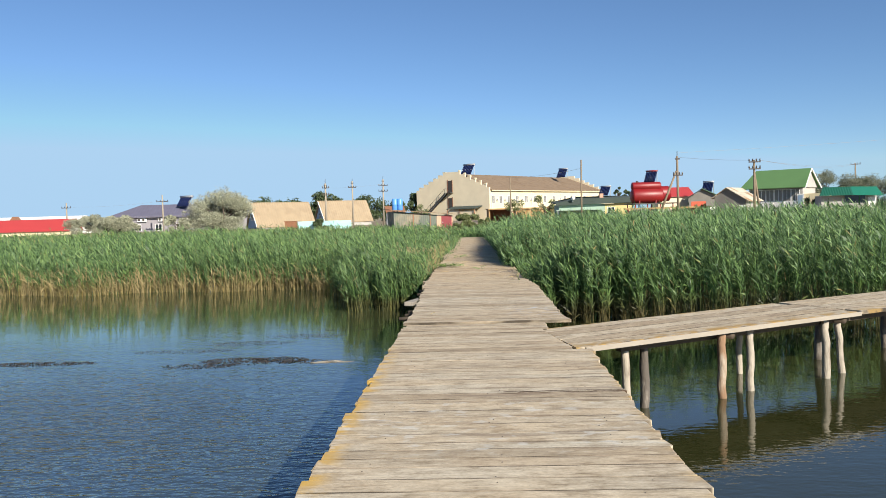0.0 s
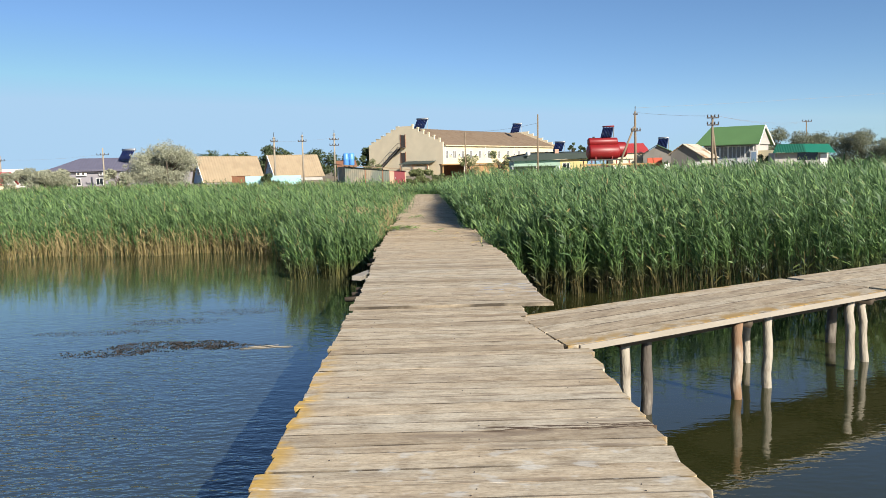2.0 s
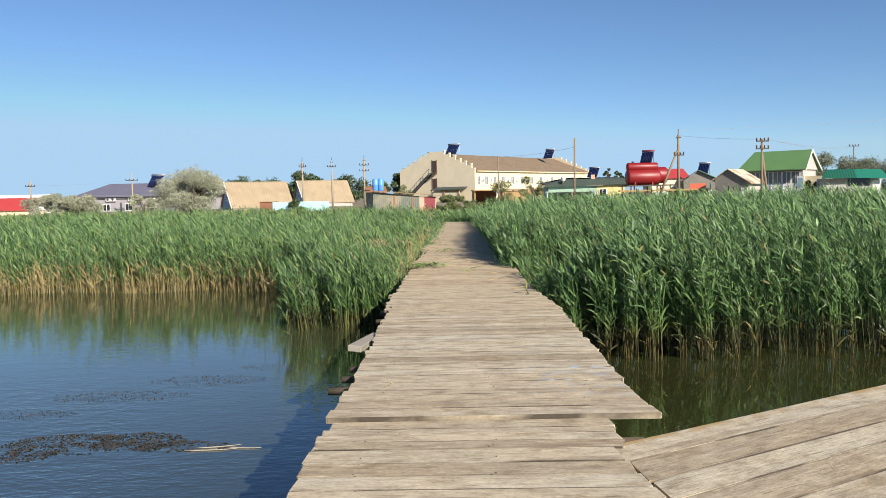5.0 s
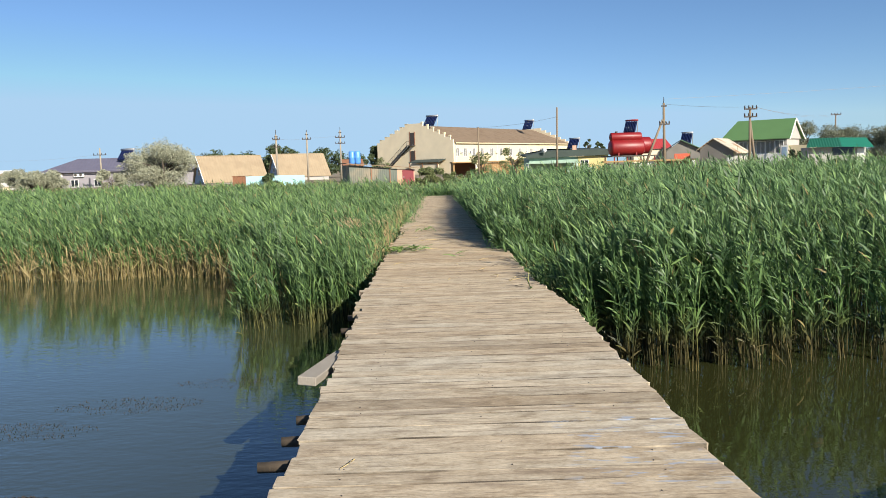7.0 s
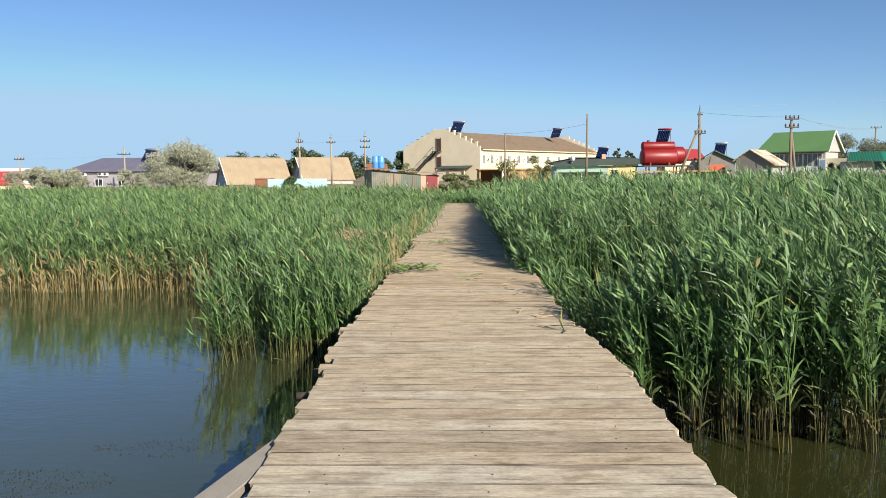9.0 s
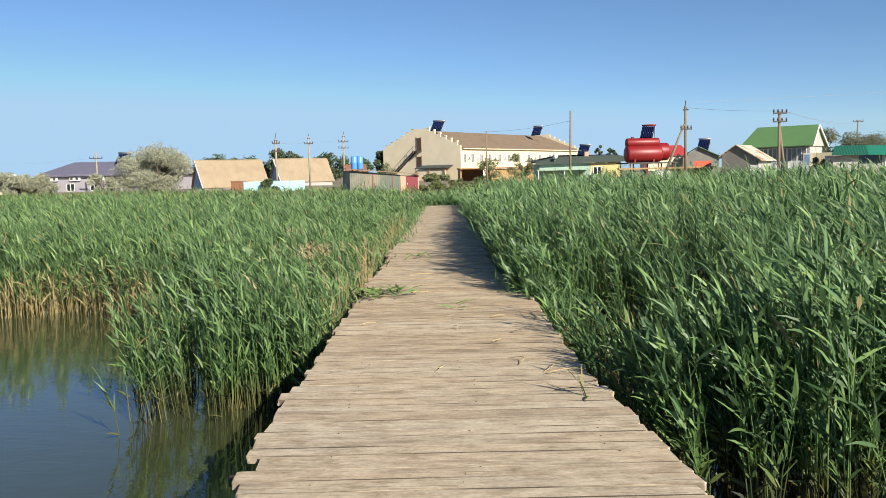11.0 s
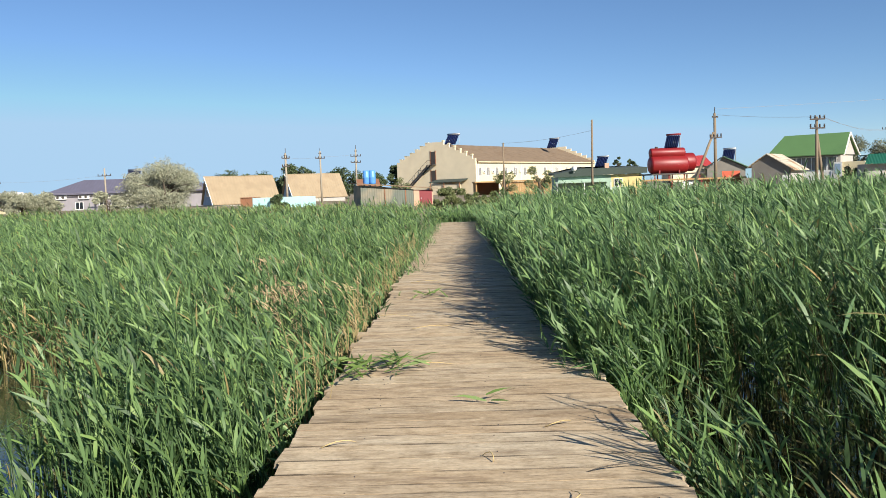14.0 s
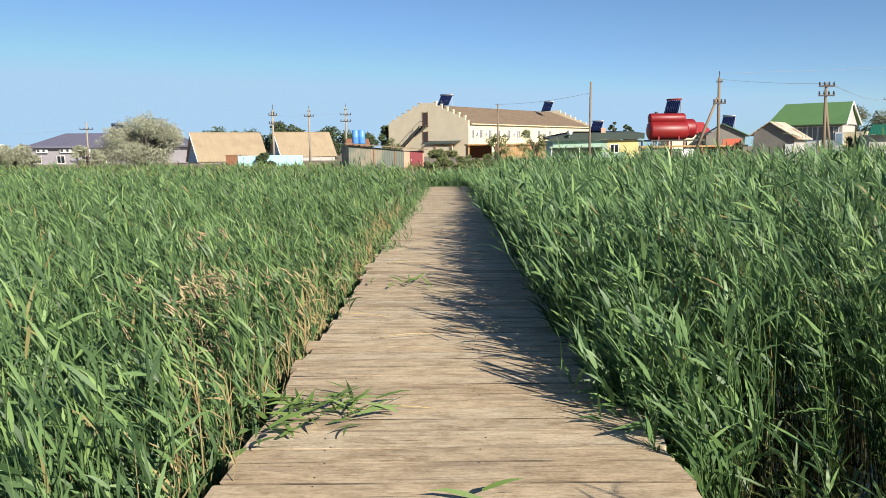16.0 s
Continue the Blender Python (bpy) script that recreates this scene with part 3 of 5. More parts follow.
        sets.append(reeds(rng, x, y, rng.normal(0.12, 0.22, 3400) + 0.55 * rise - 0.32 * np.clip((y - 22) / 10, 0, 1), 16, 0.22, 0.026, 0.8 + np.clip((y - 16) / 24, 0, 1) * 0.9))
        x, y = scatter(rng, -1.3, 1.4, 43.4, 49, 34)
        sets.append(reeds(rng, x, y, rng.normal(0.3, 0.16, len(x)), 9, 0.32, 0.04, 0.6))
    else:
        x = np.concatenate([rng.uniform(-2.6, -1.3, 200), rng.uniform(-30, -4.4, 1800)])
        y = front_left(x) + rng.normal(-0.1, 0.22, len(x))
        sets.append(reeds(rng, x, y, rng.normal(0.15, 0.28, len(x)), 8, 0.2, 0.022, 0.6))
        y = rng.uniform(13.6, 43, 1200)
        x = -1.13 - np.abs(rng.normal(0, 0.2, 1200))
        sets.append(reeds(rng, x, y, rng.normal(-0.05, 0.2, 1200), 10, 0.19, 0.018, np.where(y < 22, 0.4, -1.6)))
        x = np.concatenate([rng.normal(-2.92, 0.14, 70), rng.uniform(-4.3, -3.0, 90)])
        y = np.concatenate([rng.normal(13.15, 0.25, 70), 13.4 + (-2.7 - x[70:]) * 2.6 + rng.normal(0, 0.25, 90)])
        sets.append(reeds(rng, x, y, rng.normal(-0.05, 0.28, 160), 10, 0.2, 0.02, 0.8))
    return gather(sets)


def crown(rng, blobs, count, size):
    """Many small leaves in uneven clumps. blobs: centre and radius."""
    b = np.array(blobs, float)
    w = b[:, 3] ** 2
    who = rng.choice(len(b), count, p=w / w.sum())
    d = rng.normal(0, 1, (count, 3))
    d /= np.linalg.norm(d, axis=1)[:, None]
    r = b[who, 3] * rng.uniform(0.45, 1.08, count) ** 0.6
    lump = 1 + 0.22 * np.sin(d[:, 0] * 7 + who) * np.sin(d[:, 1] * 6 + who * 2) + 0.15 * np.sin(d[:, 2] * 9 + who)
    c = b[who, :3] + d * (r * lump)[:, None] * np.array([1, 1, 0.85])
    u = rng.normal(0, 1, (count, 3))
    u /= np.linalg.norm(u, axis=1)[:, None]
    v = np.cross(u, rng.normal(0, 1, (count, 3)))
    v /= np.linalg.norm(v, axis=1)[:, None]
    s = (size * rng.uniform(0.5, 1.4, count))[:, None]
    pts = np.stack([c - u * s, c + v * s * 0.45, c + u * s, c - v * s * 0.45], 1).reshape(-1, 3)
    return pts, np.arange(count * 4).reshape(-1, 4), np.zeros((0, 3), int)


def tree(name, x, y, z, height, spread, leaves, material, label, category="tree", seed=1, size=0.16, stems=1, blobs=16):
    rng = np.random.default_rng(seed)
    ob = thing(name, pose(x, y, z), label, category)
    wood, lumps = Shape(), []
    for s in range(stems):
        a = s * math.tau / max(1, stems) + rng.uniform(0, 1)
        off = 0.0 if stems == 1 else spread * 0.25
        top = Vector((math.cos(a) * off, math.sin(a) * off, height * 0.62))
        wood.tube([(math.cos(a) * off * 0.3, math.sin(a) * off * 0.3, -0.1), top * 0.5 + Vector((0.1, 0, 0)), top], [height * 0.035, height * 0.025, height * 0.012], 7)
    for k in range(blobs):
        a, q = rng.uniform(0, math.tau), math.sqrt(rng.uniform(0, 1))
        zz = height * rng.uniform(0.14, 0.84)
        lim = spread * 0.5 * math.sin(math.pi * min(0.97, max(0.18, zz / height * 0.86 + 0.1))) ** 0.7
        p = Vector((math.cos(a) * q * lim, math.sin(a) * q * lim, zz))
        lumps.append((*p, min(spread, height * 1.4) * rng.uniform(0.11, 0.21)))
        start = Vector((0, 0, zz * 0.55))
        wood.tube([start, (start + p) / 2 + Vector((0, 0, 0.1 * height * 0.3)), p], [height * 0.016, height * 0.009, height * 0.003], 5)
    part("trunk", wood, M_BARK, ob, "", True)
    leaf = new("crown", array_mesh("crown", *crown(rng, lumps, leaves, size), material))
    leaf.parent = ob
    return ob


# ---- ground and water ----
def ground_sheet():
    xs = np.concatenate([np.array([-3500, -1500, -700, -420, -380, -200]), np.linspace(-100, 100, 81), np.array([200, 380, 420, 700, 1500, 3500])])
    ys = np.concatenate([np.array([-3500, -1500, -700, -420, -380, -200, -60, 0, 20]), np.linspace(30, 60, 61), np.linspace(64, 300, 40), np.array([420, 700, 1500, 3500])])
    gx, gy = np.meshgrid(xs, ys)
    land = np.clip((gy - 40.0 - 0.8 * np.sin(gx * 0.35)) / 4.5, 0, 1)
    land = np.maximum(land, np.clip((np.maximum(np.abs(gx), -gy) - 380) / 40, 0, 1))
    land = land * land * (3 - 2 * land)
    z = -1.9 + 1.85 * land + land * 0.05 * wobble(gx, gy, 0.4)
    v = np.stack([gx, gy, z], -1).reshape(-1, 3)
    nx, ny = len(xs), len(ys)
    i = (np.arange(ny - 1)[:, None] * nx + np.arange(nx - 1)[None]).ravel()[:, None]
    q = i + np.array([[0, 1, nx + 1, nx]])
    return tagged(new("ground", array_mesh("ground", v, q, np.zeros((0, 3), int), M_GROUND)), "dry earth and lake bed running out to the horizon", "ground", "", "structure")


ground_sheet()
lake = Shape().add([(-430, -430, WATER), (430, -430, WATER), (430, 46, WATER), (-430, 46, WATER)], [(0, 1, 2, 3)])
tagged(part("water", lake, M_WATER), "murky green-brown pond water rippled by the wind", "water", "", "structure")

# ---- reed beds ----
rng = np.random.default_rng(5)
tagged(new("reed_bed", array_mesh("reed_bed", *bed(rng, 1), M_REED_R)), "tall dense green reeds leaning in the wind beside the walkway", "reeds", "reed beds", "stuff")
tagged(new("reed_bed", array_mesh("reed_bed", *bed(rng, -1), M_REED_L)), "lower green reeds with straw-yellow feet round the open bay", "reeds", "reed beds", "stuff")


# rough grass between the reeds and the houses
mrng = np.random.default_rng(21)
gx, gy = scatter(mrng, -66, 62, 49, 94, 1.3)
keep = (np.abs(gx) > 2.0) & (np.abs(gx) < 0.62 * (gy + 9) + 2)
gx, gy = gx[keep], gy[keep]
gtop = 0.14 + 0.12 * wobble(gx, gy, 0.3) + mrng.normal(0, 0.10, len(gx))
tagged(new("shore_grass", array_mesh("shore_grass", *reeds(mrng, gx, gy, gtop, 4, 0.6, 0.09, 0.5), M_MEADOW)), "rough yellow-green grass between the reeds and the houses", "grass", "", "stuff")


def dry_plumes(x, y, z, count, seed):
    r = np.random.default_rng(seed)
    px, py = x + r.normal(0, 0.22, count), y + r.normal(0, 0.4, count)
    sets = [reeds(r, px, py, z + r.normal(0.05, 0.1, count), 18, 0.13, 0.011, 0.9)]
    heads = np.repeat(np.stack([px - 0.12, py + 0.03, z + 0.06 + 0 * px], -1), 12, 0) + r.normal(0, 0.035, (count * 12, 3))
    n = len(heads)
    sets.append(blades(r, heads, math.pi + r.normal(0, 0.7, n), r.normal(0.7, 0.4, n), r.uniform(0.05, 0.12, n), r.uniform(0.008, 0.014, n)))
    return tagged(new("dry_reed_plumes", array_mesh("dry_reed_plumes", *gather(sets), M_DRY)), "tan dried reed heads among the green leaves", "dry reeds", "", "stuff")


dry_plumes(-1.75, 16.9, 0.36, 26, 3)
dry_plumes(-2.6, 19.6, 0.45, 9, 4)

# straw fringe at the foot of the far reeds
frng = np.random.default_rng(9)
fx = frng.uniform(-34, -4.9, 2800)
fy = front_left(fx) + frng.normal(-0.05, 0.2, len(fx))
fringe_mesh = array_mesh("dry_reed_fringe", *reeds(frng, fx, fy, frng.normal(-0.32, 0.16, len(fx)), 3, 0.3, 0.022, 0.3), M_FRINGE)
tagged(new("dry_reed_fringe", fringe_mesh), "fringe of dry straw-coloured stalks at the reeds' foot", "dry reeds", "", "stuff")

# brown dead stalks along the walkway's edge
ey = frng.uniform(13.7, 30, 520)
ex = -1.14 - np.abs(frng.normal(0, 0.12, 520))
edge_mesh = array_mesh("dry_reed_fringe", *reeds(frng, ex, ey, frng.normal(0.05, 0.2, 520), 4, 0.16, 0.012, 0.2), M_FRINGE)
tagged(new("dry_reed_fringe", edge_mesh), "brown dead reed stalks lining the edge of the planks", "dry reeds", "", "stuff")

# ---- walkway ----
def plank_mesh(name, r, material, length=1.0, width=1.0, thick=0.042, rag=0.02, shear=0.0):
    """A worn board of unit length and width: uneven rounded ends, wavering edges, rounded upper arrises."""
    s = Shape()
    prof = ((-0.5, -thick), (-0.5, -0.002), (-0.492, 0.0), (0.492, 0.0), (0.5, -0.002), (0.5, -thick))
    along = (0.0, 0.004, 0.014, 0.12, 0.25, 0.37, 0.5, 0.63, 0.75, 0.88, 0.986, 0.996, 1.0)
    taper = (0.90, 0.97, 1.0, 1, 1, 1, 1, 1, 1, 1, 1.0, 0.97, 0.90)
    vs = []
    cut = [r.normal(0, rag * 0.4) for _ in range(2)]
    for i, (f, wd) in enumerate(zip(along, taper)):
        u = (f - 0.5) * length
        sag, cup = r.normal(0, 0.0003), r.normal(0, 0.008)
        lo, hi = wd * (1 - abs(r.normal(0, 0.012))), wd * (1 - abs(r.normal(0, 0.012)))
        for a, z in prof:
            end = (cut[0] + shear) * a + r.normal(0, rag * 0.10) if i < 3 else cut[1] * a + r.normal(0, rag * 0.10) if i > 9 else 0
            vs.append((u + end * (0.6 if i in (2, 10) else 1.0), (a * (lo if a < 0 else hi) + cup * 0.3) * width, z + sag + (r.normal(0, 0.0003) if z > -0.02 else 0)))
    n, cols = len(prof), len(along)
    fs = [(i * n + k, (i + 1) * n + k, (i + 1) * n + (k + 1) % n, i * n + (k + 1) % n) for i in range(cols - 1) for k in range(n)]
    fs += [tuple(range(n)), tuple(range((cols - 1) * n, cols * n))[::-1]]
    return mesh_of(name, s.add(vs, fs), material)


def left_edge(y):
    return -0.93 if y < 6.5 else -0.97 if y < 9 else -1.04


def right_edge(y):
    if 1.54 < y < 3.1:
        return 1.06 - (y - 1.54) * 0.145
    if 3.1 <= y < 3.64:
        return 0.93
    return 1.22 if y < 9 else 1.22 - min(0.17, (y - 9) * 0.08)


def deck_level(y):
    return 0.0 if y < 3.64 else 0.032


walkway = thing("walkway", pose(0, 0, 0), "long weathered plank walkway on timber posts above the water", "walkway")
walkway["kind"] = "structure"
prng = np.random.default_rng(11)
planks = [plank_mesh("plank", prng, M_DECK) for _ in range(14)]
y = -11.9
while y < 43.0:
    w = float(prng.choice([0.12, 0.15, 0.18, 0.21, 0.25], p=[0.08, 0.17, 0.3, 0.27, 0.18]))
    if y < 3.64 < y + w + 0.07:
        w = 3.642 - y
    a, b = left_edge(y) + prng.normal(0, 0.010 if y < 3.6 else 0.018), right_edge(y + w / 2) + prng.normal(0, 0.005 if 1.5 < y < 3.6 else 0.010)
    if prng.random() < 0.12 and y > 3.9:
        a -= prng.uniform(0.02, 0.06) if y < 4 else prng.uniform(0.02, 0.10)
    if prng.random() < 0.03 and not 1.5 < y < 3.7:
        b -= prng.uniform(0.01, 0.04)
    if 3.64 < y < 3.64 + w:
        b, a = 1.27, -0.95
    if y > 36:
        w *= 1.3
    m = pose((a + b) / 2, y + w / 2, deck_level(y) + prng.normal(0, 0.0005), prng.normal(0, 0.08), prng.normal(0, 0.05), prng.normal(0, 0.28)) @ Matrix.Diagonal((b - a, w - prng.uniform(0.002, 0.007), 1, 1))
    ob = new("plank", planks[int(prng.integers(len(planks)))])
    ob.parent, ob.matrix_basis = walkway, m
    y += w
for x in (-0.62, 0.15, 0.9):
    part("stringer", Shape().box((x - 0.05, -12, -0.20), (x + 0.05, 3.6, -0.048)).box((x - 0.05, 3.6, -0.17), (x + 0.05, 43, -0.016)), M_BEAM, walkway)
for k in range(21):
    py = -11.0 + k * 2.5 + prng.normal(0, 0.15)
    part("crossbeam", Shape().tube([(-1.0 + prng.normal(0, 0.05), py, -0.255), (1.18 + prng.normal(0, 0.05), py + prng.normal(0, 0.06), -0.255)], 0.06, 8), M_BEAM, walkway, "", True)
    for x in (-0.72, 0.95):
        part("post", Shape().tube([(x + prng.normal(0, 0.05), py, -2.0), (x, py, -0.2)], [0.075, 0.065], 9), M_POST_DARK, walkway, "", True)
# broken board ends and a loose plank along the bay edge
part("edge_board", Shape().box((-0.5, -0.07, -0.025), (0.5, 0.07, 0.025), pose(-1.03, 6.80, -0.025, 4, 2, 81) @ Matrix.Diagonal((0.98, 1.0, 1.3, 1))), M_GREYBOARD, walkway, "grey broken board sticking out over the water", False, 0.006)
for bx, by, ln in ((-1.02, 7.25, 0.3), (-1.0, 5.15, 0.26), (-1.04, 4.75, 0.3), (-1.04, 9.05, 0.3), (-1.05, 8.35, 0.22), (-1.0, 5.55, 0.2)):
    part("beam_end", Shape().tube([(bx - ln / 4, by, -0.055), (bx + ln, by + 0.03, -0.055)], [0.03, 0.036], 7), M_BEAM, walkway, "", True)

nails = Shape()
for k in range(330):
    yy = -4.4 + k * 0.13 + prng.normal(0, 0.03)
    for xx in (-0.62, 0.15, 0.9):
        if prng.random() < (0.5 if xx < 0.5 else 0.3) and not (xx > 0.8 and 1.5 < yy < 3.7):
            px = xx + prng.normal(0, 0.03)
            nails.tube([(px, yy, deck_level(yy) - 0.004), (px, yy, deck_level(yy) + 0.0035)], 0.004, 5)
tagged(part("nail_heads", nails, M_DARKSTEEL, walkway, "dark nail heads"), kind="stuff")

# ---- side walkway ----
side = thing("side_walkway", pose(0.98, 2.36, -0.014, 0, 0, 31.0), "narrow side walkway of long pale boards on peeled posts", "walkway")
side["kind"] = "structure"
brng = np.random.default_rng(8)
for span, (x0, x1, dz, turn) in enumerate(((-0.265, 4.62, 0.0, 0.0), (4.625, 8.9, 0.004, -0.8))):
    v = -0.69
    for k, w in enumerate((0.27, 0.29, 0.25, 0.30, 0.28)):
        a = x0 + (0.0 if span else (v + w / 2 + 0.69) * 0.37)
        b = x1 + brng.normal(0, 0.05)
        ob = new("long_board", plank_mesh("long_board", brng, M_BRANCH, 1, 1, 0.05, 0.004, 0.0 if span else 0.37 * w / (b - a)))
        ob.parent = side
        ob.matrix_basis = pose(0, 0, 0, 0, 0, turn) @ pose((a + b) / 2, v + w / 2 + (0.05 if span else 0), dz + brng.normal(0, 0.0008), brng.normal(0, 0.1), 0, 0) @ Matrix.Diagonal((b - a, w - 0.004, 1, 1))
        v += w
part("edge_strip", Shape().box((-0.15, -0.712, -0.062), (4.6, -0.69, -0.006)), M_EDGE, side, "pale sawn edge board", False, 0.004)
part("stringer", Shape().box((0.5, -0.52, -0.15), (8.6, -0.44, -0.056)), M_BEAM, side)
part("stringer", Shape().box((0.5, 0.46, -0.15), (8.6, 0.54, -0.056)), M_BEAM, side)
for px, py, mat, lean, r in ((0.60, -0.46, M_POST, 0.03, 0.05), (0.93, -0.43, M_POST_DARK, 0.0, 0.052), (2.0, -0.62, M_POST_BROWN, 0.0, 0.056), (2.60, -0.53, M_POST, 0.0, 0.05), (3.35, 0.3, M_POST, 0.0, 0.042), (4.0, -0.58, M_POST, 0.02, 0.052), (4.42, -0.46, M_POST, 0.07, 0.048), (5.15, 0.35, M_POST_DARK, -0.04, 0.06), (6.6, -0.5, M_POST, 0.02, 0.055), (6.8, 0.4, M_POST_DARK, 0, 0.055), (8.2, -0.5, M_POST, 0.03, 0.055)):
    rings, radii = [], []
    for k in range(13):
        z = -2.0 + k * 0.162
        rings.append((px - lean * (z + 0.06) * 0.8 + brng.normal(0, 0.006), py + lean * (z + 0.06) * 0.5 + brng.normal(0, 0.006), min(z, -0.06)))
        radii.append(r * brng.uniform(0.9, 1.1) * (1.06 - 0.1 * k / 12))
    p = part("post", Shape().tube(rings, radii, 11), mat, side, "", True)
for px in (2.15, 4.3, 6.7):
    part("crossbeam", Shape().tube([(px, -0.66, -0.105), (px + 0.03, 0.64, -0.105)], 0.045, 8), M_BEAM, side, "", True)
part("broken_stub", Shape().tube([(0.15, 0.90, -0.35), (0.1, 0.86, -0.03)], [0.06, 0.05], 7), M_POST_DARK, side, "splintered dark stub", True)

# ---- litter on the walkway ----
def stalk(name, label, x, y, turn, length, bend, material, r=0.006, rise=0.05, z=None, group="litter on the planks"):
    ob = Shape()
    z = deck_level(y) + 0.008 if z is None else z
    pts = []
    for k in range(6):
        u = k / 5 - 0.5
        pts.append((u * length, bend * (u * u * 4 - 1), rise * (1 - u * u * 4) if rise > 0 else 0))
    s = ob.tube(pts, [r * 0.8, r, r, r * 0.9, r * 0.7, r * 0.4], 5)
    o = part(name, s, material, None, "", True)
    o.matrix_world = pose(x, y, z, 0, 0, turn)
    return tagged(o, label, "reed stalk", group)


def leaf_sprig(x, y, turn, count, spread, seed, label, z=None):
    r = np.random.default_rng(seed)
    n = count
    z0 = deck_level(y) + 0.012 if z is None else z
    root = np.stack([r.normal(0, spread, n), r.normal(0, spread * 0.7, n), r.uniform(0, 0.05, n)], -1)
    v, q, t = blades(r, root, r.uniform(0, math.tau, n), r.uniform(0.2, 0.55, n), r.uniform(0.14, 0.32, n), r.uniform(0.014, 0.028, n))
    v[:, 2] = np.maximum(v[:, 2], 0.0)
    o = new("reed_leaves", array_mesh("reed_leaves", v, q, t, M_GREENLEAF))
    o.matrix_world = pose(x, y, z0, 0, 0, turn)
    return tagged(o, label, "leaves", "litter on the planks")


leaf_sprig(0.15, 13.75, 20, 4, 0.02, 5, "small fresh green reed sprig dropped on the planks")
leaf_sprig(-0.74, 14.9, 10, 60, 0.18, 2, "heap of broken green reed leaves on the plank edge")
leaf_sprig(-0.85, 14.55, 60, 18, 0.12, 3, "broken green reed leaves at the plank edge")
leaf_sprig(-0.55, 19.2, 0, 14, 0.2, 4, "scattered reed leaves on the planks")
for x, y, turn, ln, bend, mat in ((-0.35, 14.95, 8, 0.5, 0.01, M_STRAW), (0.78, 10.95, 70, 0.22, 0.05, M_STRAW), (0.9, 10.85, 20, 0.35, 0.04, M_STRAW), (1.0, 11.1, -30, 0.3, 0.03, M_STRAW), (0.55, 11.2, 100, 0.25, 0.08, M_STRAW), (0.42, 12.0, 60, 0.24, 0.09, M_STRAW), (0.55, 13.2, 30, 0.2, 0.04, M_STRAW), (-0.05, 11.0, 80, 0.15, 0.05, M_STRAW), (-0.75, 12.9, 25, 0.22, 0.02, M_STRAW), (-0.62, 4.5, 70, 0.12, 0.05, M_STRAW), (0.95, 10.3, -10, 0.4, 0.02, M_POST_DARK), (-0.35, 16.8, 15, 0.45, 0.05, M_STRAW), (0.35, 17.2, 40, 0.3, 0.05, M_STRAW), (-0.8, 17.6, -15, 0.5, 0.04, M_STRAW), (-0.6, 21.0, 10, 0.5, 0.06, M_STRAW), (0.1, 12.6, 120, 0.12, 0.02, M_STRAW), (0.85, 14.9, 150, 0.42, 0.06, M_POST_DARK), (0.75, 12.4, 15, 0.3, 0.03, M_POST_DARK)):
    dark = mat is M_POST_DARK
    stalk("reed_stalk", "dark broken twig on the planks" if dark else "dry bent straw-coloured reed stalk on the planks", x, y, turn, ln, bend, mat, 0.0035, 0.03)

# ---- floating weed ----
def weed(patches, seed, scale=1.0):
    r = np.random.default_rng(seed)
    vs = []
    for cx, cy, rx, ry, n in patches:
        a, q = r.uniform(0, math.tau, n), np.sqrt(r.uniform(0, 1, n))
        x, y = cx + np.cos(a) * q * rx, cy + np.sin(a) * q * ry
        keep = 0.6 * wobble(x, y, 3.1) + wobble(x, y, 9.0) + 0.5 * wobble(x, y, 23.0) > r.normal(-0.15, 0.6, n)
        x, y = x[keep], y[keep]
        k = len(x)
        s, t = r.uniform(0.004, 0.015, k) * scale, r.uniform(0, math.tau, k)
        for da, zz in ((0, 0.003), (1.4, 0.010), (2.9, 0.004), (4.4, 0.002)):
            vs.append(np.stack([x + np.cos(t + da) * s * 1.5, y + np.sin(t + da) * s, WATER + zz * r.uniform(0.3, 1.2, k)], -1))
    out_v, out_q, base = [], [], 0
    for i in range(0, len(vs), 4):
        k = len(vs[i])
        out_v.append(np.stack(vs[i:i + 4], 1).reshape(-1, 3))
        out_q.append(np.arange(k * 4).reshape(-1, 4) + base)
        base += k * 4
    return np.concatenate(out_v), np.concatenate(out_q), np.zeros((0, 3), int)


tagged(new("floating_weed", array_mesh("floating_weed", *weed(((-4.55, 5.80, 0.66, 0.24, 900), (-3.95, 6.15, 0.66, 0.36, 1500), (-3.35, 6.22, 0.55, 0.30, 1100), (-2.8, 6.03, 0.5, 0.18, 500), (-7.4, 6.3, 0.95, 0.2, 1300)), 6), M_WEED)), "dark mats of floating water weed", "water weed", "", "stuff")
tagged(new("sunken_weed", array_mesh("sunken_weed", *weed(((-5.3, 7.3, 0.9, 0.22, 1300), (-4.3, 8.1, 0.9, 0.30, 1600), (-3.4, 8.9, 0.8, 0.32, 1300), (-2.6, 9.7, 0.6, 0.25, 600)), 16, 0.34), M_WEED)), "thin trail of weed just breaking the water", "water weed", "", "stuff")
for x, y, turn, ln in ((-2.45, 5.9, 5, 0.5), (-2.4, 6.0, 14, 0.42), (-2.15, 5.95, -6, 0.35)):
    stalk("floating_reed", "dry reed stalk floating on the pond", x, y, turn, ln, 0.02, M_EDGE, 0.007, 0.0, WATER + 0.006, "floating stalks")


